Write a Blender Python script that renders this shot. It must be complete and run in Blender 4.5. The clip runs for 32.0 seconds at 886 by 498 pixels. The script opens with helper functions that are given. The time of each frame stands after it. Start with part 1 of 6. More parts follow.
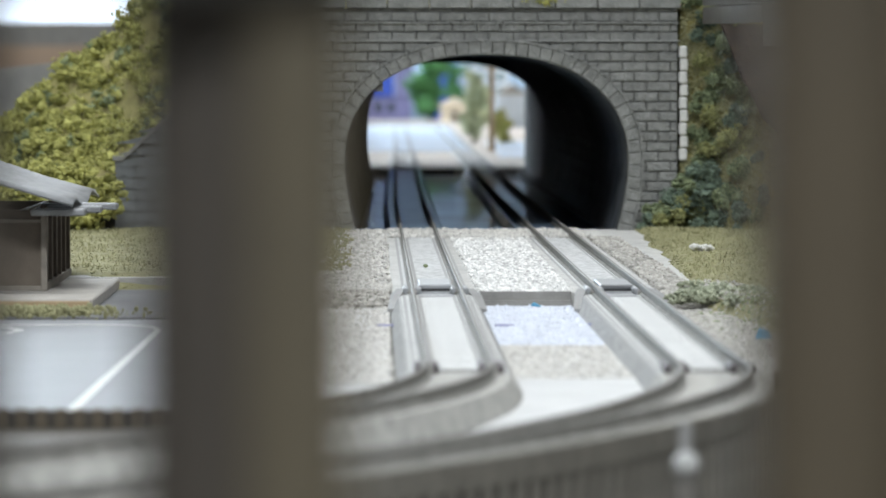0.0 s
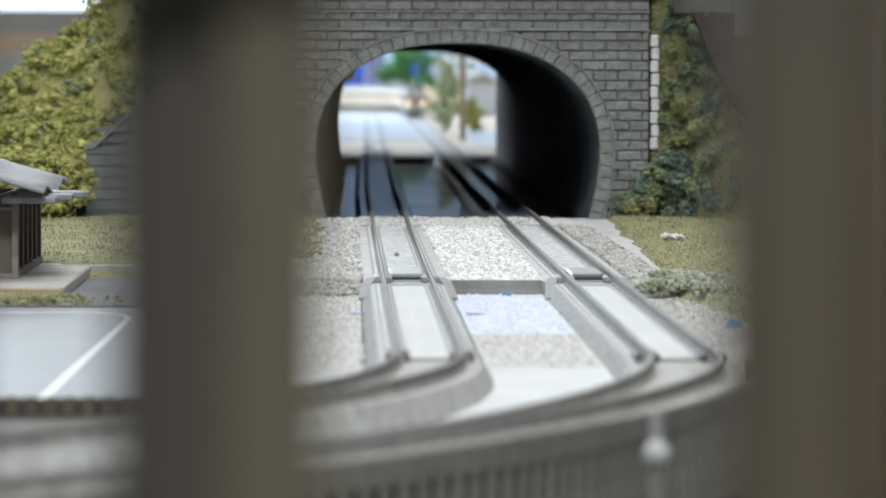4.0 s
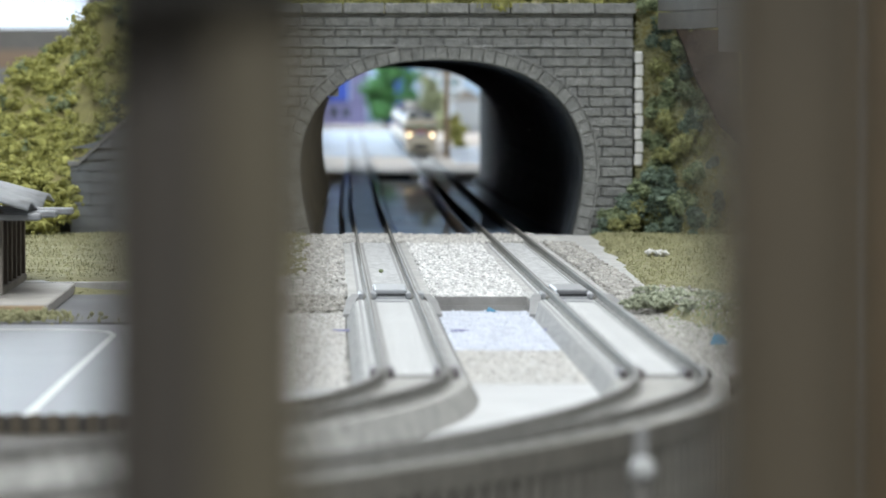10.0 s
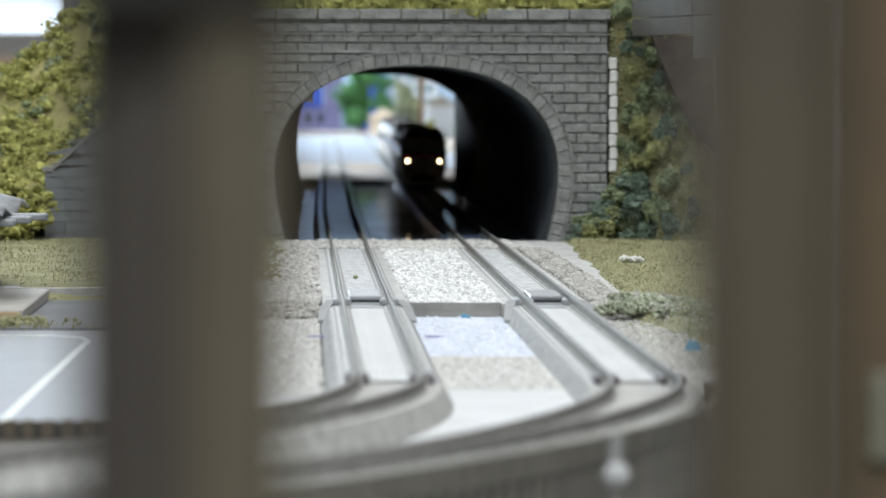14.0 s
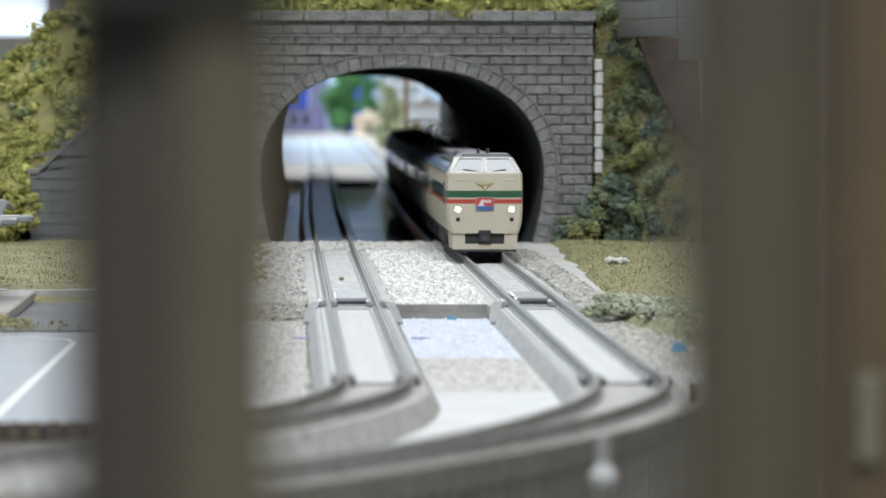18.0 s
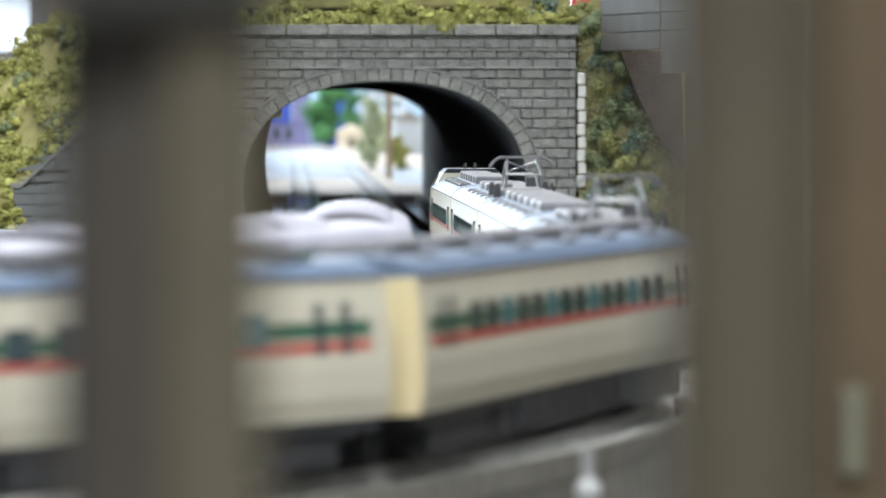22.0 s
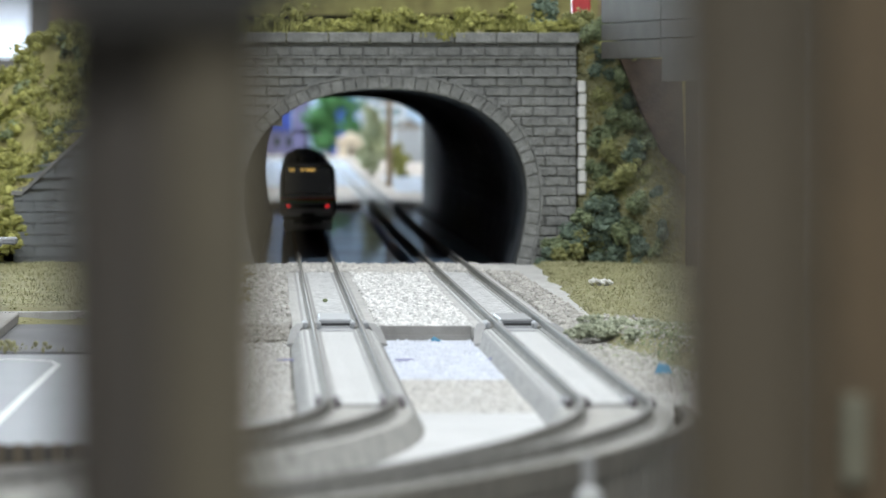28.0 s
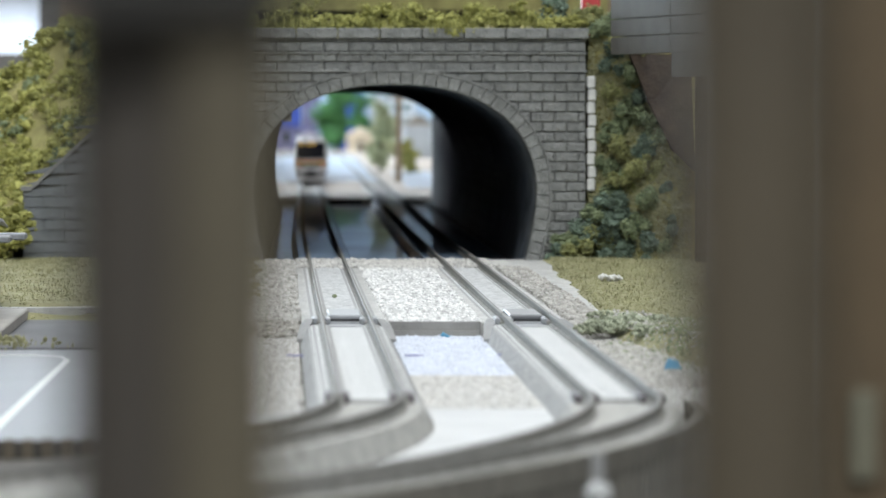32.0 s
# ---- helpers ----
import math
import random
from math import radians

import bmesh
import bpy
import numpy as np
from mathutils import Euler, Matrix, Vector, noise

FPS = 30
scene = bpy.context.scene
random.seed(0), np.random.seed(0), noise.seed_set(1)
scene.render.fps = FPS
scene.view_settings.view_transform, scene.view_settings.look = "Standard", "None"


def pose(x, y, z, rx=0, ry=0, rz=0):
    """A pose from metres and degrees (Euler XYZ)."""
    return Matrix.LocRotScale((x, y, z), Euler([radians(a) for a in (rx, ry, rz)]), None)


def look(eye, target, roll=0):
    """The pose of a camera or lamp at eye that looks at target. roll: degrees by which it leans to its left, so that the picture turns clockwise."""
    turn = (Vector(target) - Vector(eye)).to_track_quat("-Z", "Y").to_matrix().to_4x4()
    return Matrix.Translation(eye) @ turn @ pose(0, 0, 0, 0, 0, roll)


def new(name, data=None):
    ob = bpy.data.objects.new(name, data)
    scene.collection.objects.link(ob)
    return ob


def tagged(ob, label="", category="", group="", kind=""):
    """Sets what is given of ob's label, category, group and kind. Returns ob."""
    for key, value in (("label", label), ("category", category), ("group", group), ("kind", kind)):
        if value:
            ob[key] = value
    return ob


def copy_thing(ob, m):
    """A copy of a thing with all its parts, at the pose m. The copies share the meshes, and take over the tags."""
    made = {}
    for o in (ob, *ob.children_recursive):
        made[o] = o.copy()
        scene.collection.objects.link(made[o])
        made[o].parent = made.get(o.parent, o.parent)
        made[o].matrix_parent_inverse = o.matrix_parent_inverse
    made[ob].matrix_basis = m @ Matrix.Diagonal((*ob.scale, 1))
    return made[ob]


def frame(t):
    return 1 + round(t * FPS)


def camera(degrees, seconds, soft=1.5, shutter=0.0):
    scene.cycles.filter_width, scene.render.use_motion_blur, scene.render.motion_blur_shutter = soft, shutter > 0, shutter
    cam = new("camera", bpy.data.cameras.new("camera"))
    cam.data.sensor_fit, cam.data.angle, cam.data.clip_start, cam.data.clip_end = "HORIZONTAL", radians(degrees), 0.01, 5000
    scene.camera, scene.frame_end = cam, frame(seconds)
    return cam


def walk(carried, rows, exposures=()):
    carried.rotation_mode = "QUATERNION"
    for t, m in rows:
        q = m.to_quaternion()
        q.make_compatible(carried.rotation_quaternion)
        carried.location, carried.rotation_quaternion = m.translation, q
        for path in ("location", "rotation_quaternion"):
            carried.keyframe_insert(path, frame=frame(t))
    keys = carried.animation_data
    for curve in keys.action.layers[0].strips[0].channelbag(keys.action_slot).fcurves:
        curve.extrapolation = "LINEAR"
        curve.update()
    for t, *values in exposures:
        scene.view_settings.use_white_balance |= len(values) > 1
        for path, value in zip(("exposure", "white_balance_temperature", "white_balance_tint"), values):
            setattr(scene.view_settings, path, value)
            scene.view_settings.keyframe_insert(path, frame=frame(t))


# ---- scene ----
# An indoor model railway (1:150), seen from a low camera between dark posts.
# All plan numbers below are in millimetres; MM turns them into metres.
MM = 0.001
FOV = 10.437
EYE_Z = 41.33

cam = camera(FOV, 32.0, soft=1.5, shutter=0.35)
cam.data.dof.use_dof = True
cam.data.dof.focus_distance = 1.13
cam.data.dof.aperture_fstop = 64.0

# seconds, yaw, pitch, roll in degrees
TURNS = [
    (0.0, -0.8303, -1.9956, 0.000),
    (0.5, -0.8897, -2.0158, 0.042),
    (1.0, -0.9514, -2.0038, 0.034),
    (1.5, -1.0054, -2.0351, 0.022),
    (2.0, -1.0375, -2.0892, 0.081),
    (2.5, -1.0844, -2.0987, 0.162),
    (3.0, -1.1454, -2.1199, 0.145),
    (3.5, -1.1782, -2.1294, 0.131),
    (5.5, -1.1311, -2.1191, 0.172),
    (6.0, -1.1723, -2.0887, 0.172),
    (6.5, -1.1995, -2.0269, 0.080),
    (7.0, -1.2085, -1.9946, 0.146),
    (7.5, -1.2169, -1.9861, 0.139),
    (8.0, -1.2328, -1.9547, 0.172),
    (8.5, -1.3008, -1.9750, 0.172),
    (9.0, -1.3703, -1.9655, 0.172),
    (9.5, -1.3737, -1.8948, 0.143),
    (10.0, -1.3652, -1.9342, 0.081),
    (10.5, -1.3707, -1.9356, 0.149),
    (11.0, -1.3907, -1.9246, 0.172),
    (11.5, -1.4109, -1.8918, 0.168),
    (12.0, -1.4722, -1.8438, 0.171),
    (12.5, -1.5252, -1.8346, 0.074),
    (13.0, -1.5885, -1.8820, 0.134),
    (13.5, -1.6181, -1.8721, 0.136),
    (14.0, -1.6706, -1.8619, 0.126),
    (14.5, -1.7041, -1.8830, 0.135),
    (16.5, -1.7629, -1.8497, 0.101),
    (17.0, -1.8332, -1.8302, 0.122),
    (17.5, -1.8556, -1.7896, 0.102),
    (18.0, -1.8461, -1.8421, 0.089),
    (18.5, -1.8415, -1.8143, 0.001),
    (19.0, -1.8804, -1.8049, -0.003),
    (19.5, -1.9332, -1.7805, 0.003),
    (20.0, -1.9419, -1.7574, 0.033),
    (20.5, -1.9496, -1.7880, 0.016),
    (21.0, -1.9744, -1.8044, 0.021),
    (21.5, -2.0218, -1.7543, -0.015),
    (22.0, -2.0554, -1.6788, -0.004),
    (22.5, -2.0629, -1.6899, 0.003),
    (23.0, -2.0883, -1.6952, 0.007),
    (23.5, -2.0888, -1.6567, 0.008),
    (24.0, -2.1081, -1.6469, 0.010),
    (24.5, -2.0954, -1.6069, 0.010),
    (25.0, -2.0750, -1.5966, 0.009),
    (25.5, -2.0650, -1.6172, 0.009),
    (27.5, -2.0873, -1.5894, 0.042),
    (28.0, -2.0572, -1.5868, 0.051),
    (28.5, -2.0533, -1.5730, 0.040),
    (29.0, -2.0837, -1.5953, 0.036),
    (29.5, -2.0445, -1.5908, 0.047),
    (30.0, -1.9825, -1.6350, 0.030),
    (30.5, -1.9510, -1.6667, 0.036),
    (31.0, -1.9525, -1.6719, 0.045),
    (31.5, -1.9757, -1.6482, 0.051),
    (32.0, -1.9450, -1.6385, 0.053),
]
# seconds, sideways drift in mm
DRIFT = [(0.0, 0.0), (6.0, -0.1), (13.0, -0.3), (19.0, -0.5), (24.0, -0.75), (28.0, -0.8), (32.0, -0.8)]


def blend_rows(rows, t):
    for (ta, a), (tb, b) in zip(rows, rows[1:]):
        if ta <= t <= tb:
            return a + (b - a) * (t - ta) / (tb - ta)
    return rows[-1][1]


walk(cam, [(t, pose(blend_rows(DRIFT, t) * MM, 0, EYE_Z * MM, 90 + p, -r, w)) for t, w, p, r in TURNS],
     exposures=[(0.0, 0.09, 6500, 10), (19.4, 0.09, 6500, 10), (20.0, 0.02, 6500, 10), (21.0, -0.08, 6500, 10), (22.0, 0.53, 6500, 10), (24.0, 0.50, 6500, 10), (25.2, 0.70, 6500, 10), (26.6, 0.10, 6500, 10), (32.0, 0.10, 6500, 10)])

# ---------------------------------------------------------------- light
world = bpy.data.worlds.new("world")
scene.world = world
world.use_nodes = True
wn = world.node_tree
sky = wn.nodes.new("ShaderNodeTexSky")
sky.sky_type, sky.sun_disc = "NISHITA", False
sky.sun_elevation, sky.sun_rotation = radians(40), radians(-40)
wn.nodes["Background"].inputs["Strength"].default_value = 0.12
wn.links.new(sky.outputs[0], wn.nodes["Background"].inputs["Color"])


def area(name, at, target, w, h, watts, color):
    d = bpy.data.lights.new(name, "AREA")
    d.shape, d.size, d.size_y, d.energy, d.color = "RECTANGLE", w, h, watts, color
    ob = new(name, d)
    ob.matrix_world = look(at, target)
    return ob


area("window_light", (-1.45, 5.9, 0.75), (-0.6, 1.0, 0.2), 2.3, 1.3, 155, (0.77, 0.90, 1.0))
for lamp_y, watts in ((-0.8, 60), (1.2, 14.0), (4.6, 36)):
    area("ceiling_light_lamp", (0.0, lamp_y, 1.52), (0.0, lamp_y, 0), 1.2, 0.3, watts, (0.895, 0.955, 1.0))

# ---------------------------------------------------------------- materials


def mat(name, color, rough=0.7, metal=0.0, var=0.12, size=3.0, fine=0.25, bump=0.15, tint=None, island=0.0, obj=0.0,
        spec=0.5, coat=0.0, emit=None, power=0.0):
    """Paint, plastic or stone with two scales of mottling. size: mm of the larger mottle; fine: mm of the grain."""
    m = bpy.data.materials.new(name)
    m.use_nodes = True
    nt = m.node_tree
    N, L = nt.nodes, nt.links
    b = N["Principled BSDF"]
    b.inputs["Roughness"].default_value = rough
    b.inputs["Metallic"].default_value = metal
    b.inputs["Specular IOR Level"].default_value = spec
    b.inputs["Coat Weight"].default_value = coat
    tc = N.new("ShaderNodeTexCoord")
    n1, n2 = N.new("ShaderNodeTexNoise"), N.new("ShaderNodeTexNoise")
    for n, s in ((n1, size), (n2, fine)):
        n.inputs["Scale"].default_value = 1000.0 / max(s, 0.01)
        n.inputs["Detail"].default_value = 3
        L.new(tc.outputs["Object"], n.inputs["Vector"])
    ramp = N.new("ShaderNodeMix")
    ramp.data_type = "RGBA"
    c = Vector(color)
    t = Vector(tint) if tint else c * (1 - 2 * var)
    ramp.inputs[6].default_value = (*t, 1)
    ramp.inputs[7].default_value = (*(c * (1 + var)), 1)
    add = N.new("ShaderNodeMath")
    add.operation = "MULTIPLY_ADD"
    add.inputs[1].default_value, add.inputs[2].default_value = 0.45, 0.0
    L.new(n2.outputs["Fac"], add.inputs[0])
    mul = N.new("ShaderNodeMath")
    mul.operation = "MULTIPLY_ADD"
    mul.inputs[1].default_value = 1.6
    sub = N.new("ShaderNodeMath")
    sub.operation = "SUBTRACT"
    sub.inputs[1].default_value = 0.52
    L.new(add.outputs[0], sub.inputs[0])
    L.new(n1.outputs["Fac"], mul.inputs[0])
    L.new(sub.outputs[0], mul.inputs[2])
    last = mul.outputs[0]
    if island or obj:
        rnd = N.new("ShaderNodeNewGeometry") if island else N.new("ShaderNodeObjectInfo")
        mm = N.new("ShaderNodeMath")
        mm.operation = "MULTIPLY_ADD"
        mm.inputs[1].default_value = island or obj
        L.new(rnd.outputs["Random Per Island" if island else "Random"], mm.inputs[0])
        sh = N.new("ShaderNodeMath")
        sh.operation = "SUBTRACT"
        sh.inputs[1].default_value = (island or obj) / 2
        L.new(last, sh.inputs[0])
        L.new(sh.outputs[0], mm.inputs[2])
        last = mm.outputs[0]
    ramp.clamp_factor = True
    L.new(last, ramp.inputs[0])
    L.new(ramp.outputs[2], b.inputs["Base Color"])
    if bump:
        bp = N.new("ShaderNodeBump")
        bp.inputs["Strength"].default_value = bump
        bp.inputs["Distance"].default_value = min(size, fine * 2) * 0.0004
        L.new(n2.outputs["Fac"], bp.inputs["Height"])
        L.new(bp.outputs[0], b.inputs["Normal"])
    if emit:
        b.inputs["Emission Color"].default_value = (*emit, 1)
        b.inputs["Emission Strength"].default_value = power
    return m


def glass(name, color=(0.05, 0.07, 0.07), rough=0.05):
    m = mat(name, color, rough=rough, var=0.05, bump=0.0, spec=0.4)
    return m


M_STONE = mat("grey_brick_plastic", (0.225, 0.226, 0.214), 0.6, var=0.2, size=2.6, fine=0.8, bump=1.0, obj=0.3)
M_MORTAR = mat("dark_joint_plastic", (0.165, 0.165, 0.157), 0.85, var=0.2, size=5, fine=0.5)
M_WING = mat("blue_grey_stone_plastic", (0.17, 0.18, 0.19), 0.7, var=0.15, size=7, fine=0.6, bump=0.3, obj=0.3)
M_WHITE_STONE = mat("white_stone", (0.62, 0.61, 0.58), 0.7, var=0.08, size=3, fine=0.4)
# the floor's blue stands in for daylight from the far window
M_TUNNEL_GLOSS = mat("glossy_floor_window_blue", (0.24, 0.36, 0.50), 0.45, coat=0.22, var=0.3, size=60, fine=2.0, bump=0.05)
M_TUNNEL = mat("grey_tunnel_lining", (0.21, 0.22, 0.235), 0.75, var=0.25, size=12, fine=1.0, spec=0.08)
# dark board for the covers that keep light off the tracks
M_SHADE_BOARD = mat("dark_shading_board", (0.05, 0.05, 0.055), 0.8, var=0.2, size=20, fine=1.0, spec=0.1)
M_BOARD_BROWN = mat("grey_brown_baseboard", (0.072, 0.062, 0.047), 0.7, var=0.12, size=25, fine=0.8, bump=0.2)
M_BOX_PALE = mat("pale_beige_box", (0.115, 0.107, 0.072), 0.7, var=0.08, size=8)
M_BOARD = mat("pale_painted_board", (0.47, 0.47, 0.46), 0.5, var=0.1, size=12, fine=0.8, bump=0.1)
M_BOARD_BLUE = mat("pale_blue_grit", (0.66, 0.69, 0.76), 0.75, var=0.14, size=4, fine=0.35, bump=0.6)
M_BOARD_BEIGE = mat("beige_grit", (0.58, 0.565, 0.535), 0.85, var=0.16, size=5, fine=0.4, bump=0.7)
M_LOT = mat("grey_asphalt_paint", (0.135, 0.138, 0.15), 0.5, spec=0.22, var=0.08, size=20, fine=0.5, bump=0.12)
M_PAVE = mat("grey_paving_paint", (0.17, 0.17, 0.175), 0.8, spec=0.1, var=0.1, size=12, fine=0.5, bump=0.2)
M_HUT_POST = mat("grey_tan_timber", (0.21, 0.185, 0.155), 0.8, var=0.2, size=4, fine=0.4)
M_LINE = mat("white_line_paint", (0.47, 0.465, 0.44), 0.5, var=0.05)
M_BALLAST = mat("ballast_stones", (0.74, 0.73, 0.71), 0.85, var=0.22, size=2, fine=0.3, island=1.0, bump=0.2)
M_BALLAST_DARK = mat("dark_ballast_stones", (0.44, 0.42, 0.385), 0.9, var=0.2, size=2, fine=0.3, island=0.8, bump=0.2)
M_GRIT = mat("pale_beige_grit", (0.56, 0.54, 0.505), 0.9, var=0.2, size=2, fine=0.3, island=0.7, bump=0.2)
M_BED = mat("ballast_bed", (0.48, 0.47, 0.45), 0.85, var=0.15, size=4, fine=0.4, bump=0.6)
M_ROADBED = mat("grey_track_roadbed", (0.60, 0.60, 0.595), 0.9, var=0.3, size=1.4, fine=0.45, bump=1.0, spec=0.15)
M_ROADBED_CURVE = mat("brown_grey_track_roadbed", (0.45, 0.44, 0.41), 0.85, var=0.2, size=3, fine=0.4, bump=0.8, spec=0.2)
M_ROADBED_NEAR = mat("grey_ballasted_roadbed", (0.44, 0.437, 0.425), 0.9, var=0.3, size=1.2, fine=0.5, bump=1.0, spec=0.12)
M_CLIP = mat("dark_mauve_rail_clip", (0.11, 0.095, 0.10), 0.6, var=0.2, size=1.5, fine=0.3)
M_SKYBOARD = mat("pale_blue_backdrop_paint", (0.50, 0.66, 0.84), 0.8, var=0.08, size=120, fine=4)
M_SLEEPER_GAP = mat("dark_gap_between_sleepers", (0.32, 0.32, 0.31), 0.9, var=0.2, size=2, fine=0.3, spec=0.1)
M_SLEEPER = mat("brown_grey_sleepers", (0.40, 0.388, 0.36), 0.8, var=0.12, size=3, fine=0.3, obj=0.3, spec=0.2)
M_SLEEPER_PALE = mat("pale_grey_sleepers", (0.63, 0.63, 0.62), 0.8, var=0.1, size=3, fine=0.3, obj=0.3, spec=0.2)
M_RAIL = mat("nickel_rail", (0.19, 0.182, 0.168), 0.6, metal=0.0, spec=0.15, var=0.08, bump=0.02)
M_RAIL_SIDE = mat("dark_rail_web", (0.30, 0.29, 0.27), 0.8, var=0.2, spec=0.15)
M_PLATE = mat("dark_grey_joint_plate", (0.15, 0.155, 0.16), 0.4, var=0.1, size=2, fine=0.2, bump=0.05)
M_JOINER = mat("grey_plastic_joiner", (0.30, 0.31, 0.32), 0.5, var=0.1, size=2, fine=0.2)
M_GAP = mat("grey_gap_beside_rail", (0.36, 0.355, 0.345), 0.85, var=0.15, size=2, fine=0.3, spec=0.15)
# dark roadbed, its blue base imitating window light in the tunnel
M_TUNNEL_BED = mat("glossy_roadbed_window_blue", (0.15, 0.21, 0.29), 0.6, coat=0.15, var=0.2, size=8, fine=0.6, bump=0.2)
M_EDGE = mat("grey_board_edge", (0.24, 0.23, 0.215), 0.8, var=0.18, size=6, fine=0.5)
M_GRASS = mat("olive_turf", (0.25, 0.24, 0.13), 0.95, var=0.2, size=9, fine=0.5, tint=(0.16, 0.14, 0.055), bump=0.8)
M_TURF_CRUMB = mat("turf_crumbs", (0.285, 0.275, 0.145), 0.95, size=9, tint=(0.215, 0.205, 0.11), island=0.35, bump=0)
M_FOAM_YEL = mat("yellow_green_foam", (0.39, 0.38, 0.118), 0.95, size=3, tint=(0.17, 0.17, 0.045), island=0.65, bump=0)
M_FOAM_GREEN = mat("green_foam", (0.26, 0.30, 0.165), 0.95, size=2.5, tint=(0.07, 0.095, 0.05), island=0.7, bump=0)
M_FOAM_DARK = mat("dark_green_foam", (0.17, 0.225, 0.165), 0.95, size=2, tint=(0.05, 0.07, 0.052), island=0.6, bump=0)
M_FOAM_OLIVE = mat("olive_foam", (0.33, 0.33, 0.135), 0.95, size=2.5, tint=(0.11, 0.115, 0.045), island=0.7, bump=0)
M_SAGE = mat("pale_sage_clump_foam", (0.40, 0.42, 0.31), 0.95, size=2, tint=(0.20, 0.22, 0.15), island=0.7, bump=0)
M_MOSS = mat("mossy_brown_slope", (0.33, 0.31, 0.115), 0.95, var=0.2, size=7, fine=0.6, tint=(0.15, 0.12, 0.05), bump=0.9)
M_KNOB = mat("off_white_knob", (0.40, 0.40, 0.39), 0.6, var=0.1, size=2, spec=0.2)
M_RIB = mat("grey_brown_ribbed_kerb", (0.185, 0.172, 0.145), 0.8, var=0.2, size=4, fine=0.5, obj=0.3)
M_KERB_BROWN = mat("brown_kerb", (0.10, 0.08, 0.055), 0.85, var=0.2, size=4, fine=0.5, obj=0.3)
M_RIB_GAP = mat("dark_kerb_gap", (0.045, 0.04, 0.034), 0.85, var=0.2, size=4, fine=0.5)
M_POLE = mat("pale_brown_pole", (0.34, 0.25, 0.16), 0.8, var=0.2, size=6, fine=0.6)
M_EARTH = mat("brown_timber", (0.056, 0.038, 0.026), 0.95, var=0.35, size=6, fine=0.9, bump=0.6)
M_CONCRETE = mat("grey_concrete_plastic", (0.24, 0.235, 0.23), 0.7, var=0.1, size=8, fine=0.5, bump=0.2)
M_DECK = mat("warm_grey_deck_boards", (0.092, 0.084, 0.071), 0.7, var=0.15, size=9, fine=0.6, bump=0.25, obj=0.3)
M_COLUMN = mat("dark_grey_column", (0.135, 0.125, 0.112), 0.7, var=0.12, size=12, fine=0.7)
M_BEAM = mat("dark_brown_beam", (0.016, 0.014, 0.011), 0.8, var=0.15, size=9, fine=0.6)
M_POST_DARK = mat("dark_brown_post", (0.029, 0.0225, 0.0155), 0.75, var=0.15, size=9, fine=0.6)
M_BATTEN = mat("olive_brown_batten", (0.063, 0.0505, 0.029), 0.75, var=0.15, size=9, fine=0.6)
M_POST = mat("brown_grey_post", (0.051, 0.038, 0.0202), 0.7, var=0.15, size=9, fine=0.6)
M_BROWN = mat("brown_panel", (0.072, 0.047, 0.0205), 0.7, var=0.15, size=20, fine=1.0)
M_CREAM = mat("cream_train_paint", (0.56, 0.515, 0.41), 0.42, var=0.04, size=18, fine=0.4, bump=0.02, spec=0.22)
# car ends, yellower than the cream sides
M_CREAM_END = mat("yellow_cream_paint", (0.62, 0.52, 0.31), 0.42, var=0.04, size=12, fine=0.4, bump=0.02, spec=0.2)
M_GREEN = mat("dark_green_stripe", (0.025, 0.10, 0.05), 0.35, var=0.05, bump=0)
M_RED = mat("red_stripe", (0.46, 0.062, 0.042), 0.35, var=0.05, bump=0)
# grey roof paint; the blue in it imitates the window's reflection
M_ROOF = mat("grey_roof_paint_window_blue", (0.12, 0.165, 0.24), 0.42, var=0.08, size=8, fine=0.4, bump=0.05, spec=0.3)
M_ROOF_UNIT = mat("grey_roof_units", (0.165, 0.16, 0.17), 0.55, var=0.08, size=4, fine=0.3)
M_UNIT_DARK = mat("dark_grey_roof_units", (0.055, 0.053, 0.058), 0.55, var=0.1, size=4, fine=0.3)
M_CAB_ROOF = mat("dark_slate_cab_roof", (0.07, 0.076, 0.086), 0.4, var=0.1, size=6, fine=0.4, bump=0.05, spec=0.2)
M_UNDER = mat("black_underframe", (0.025, 0.025, 0.028), 0.55, var=0.2, size=5, fine=0.4)
M_GLASS = glass("dark_window_glass", (0.035, 0.055, 0.06))
M_SCREEN = mat("near_black_windscreen", (0.012, 0.012, 0.018), 0.12, var=0.05, bump=0.0, spec=0.3)
M_GLASS_TEAL = glass("teal_window_glass", (0.07, 0.17, 0.19))
M_SILVER = mat("silver_trim", (0.45, 0.45, 0.45), 0.35, metal=0.9, var=0.05, bump=0)
M_GOLD = mat("dull_gold_emblem", (0.42, 0.36, 0.22), 0.4, metal=0.6, var=0.1, bump=0)
M_LAMP = mat("warm_lit_lamp", (1, 0.9, 0.75), 0.3, var=0, bump=0, emit=(1.0, 0.74, 0.42), power=14.0)
M_TAIL_OFF = mat("dark_red_lamp", (0.05, 0.012, 0.012), 0.2, var=0.1, bump=0)
M_TAIL = mat("red_lit_lamp", (0.6, 0.02, 0.02), 0.3, var=0, bump=0, emit=(1.0, 0.04, 0.05), power=0.9)
M_DISPLAY = mat("amber_lit_display", (0.8, 0.5, 0.1), 0.3, var=0, bump=0, emit=(1.0, 0.62, 0.16), power=0.5)
M_SIGN_RED = mat("red_headboard", (0.52, 0.05, 0.055), 0.4, var=0.08, size=2, bump=0)
M_SIGN_BLUE = mat("blue_headboard", (0.06, 0.13, 0.36), 0.4, var=0.08, size=2, bump=0)
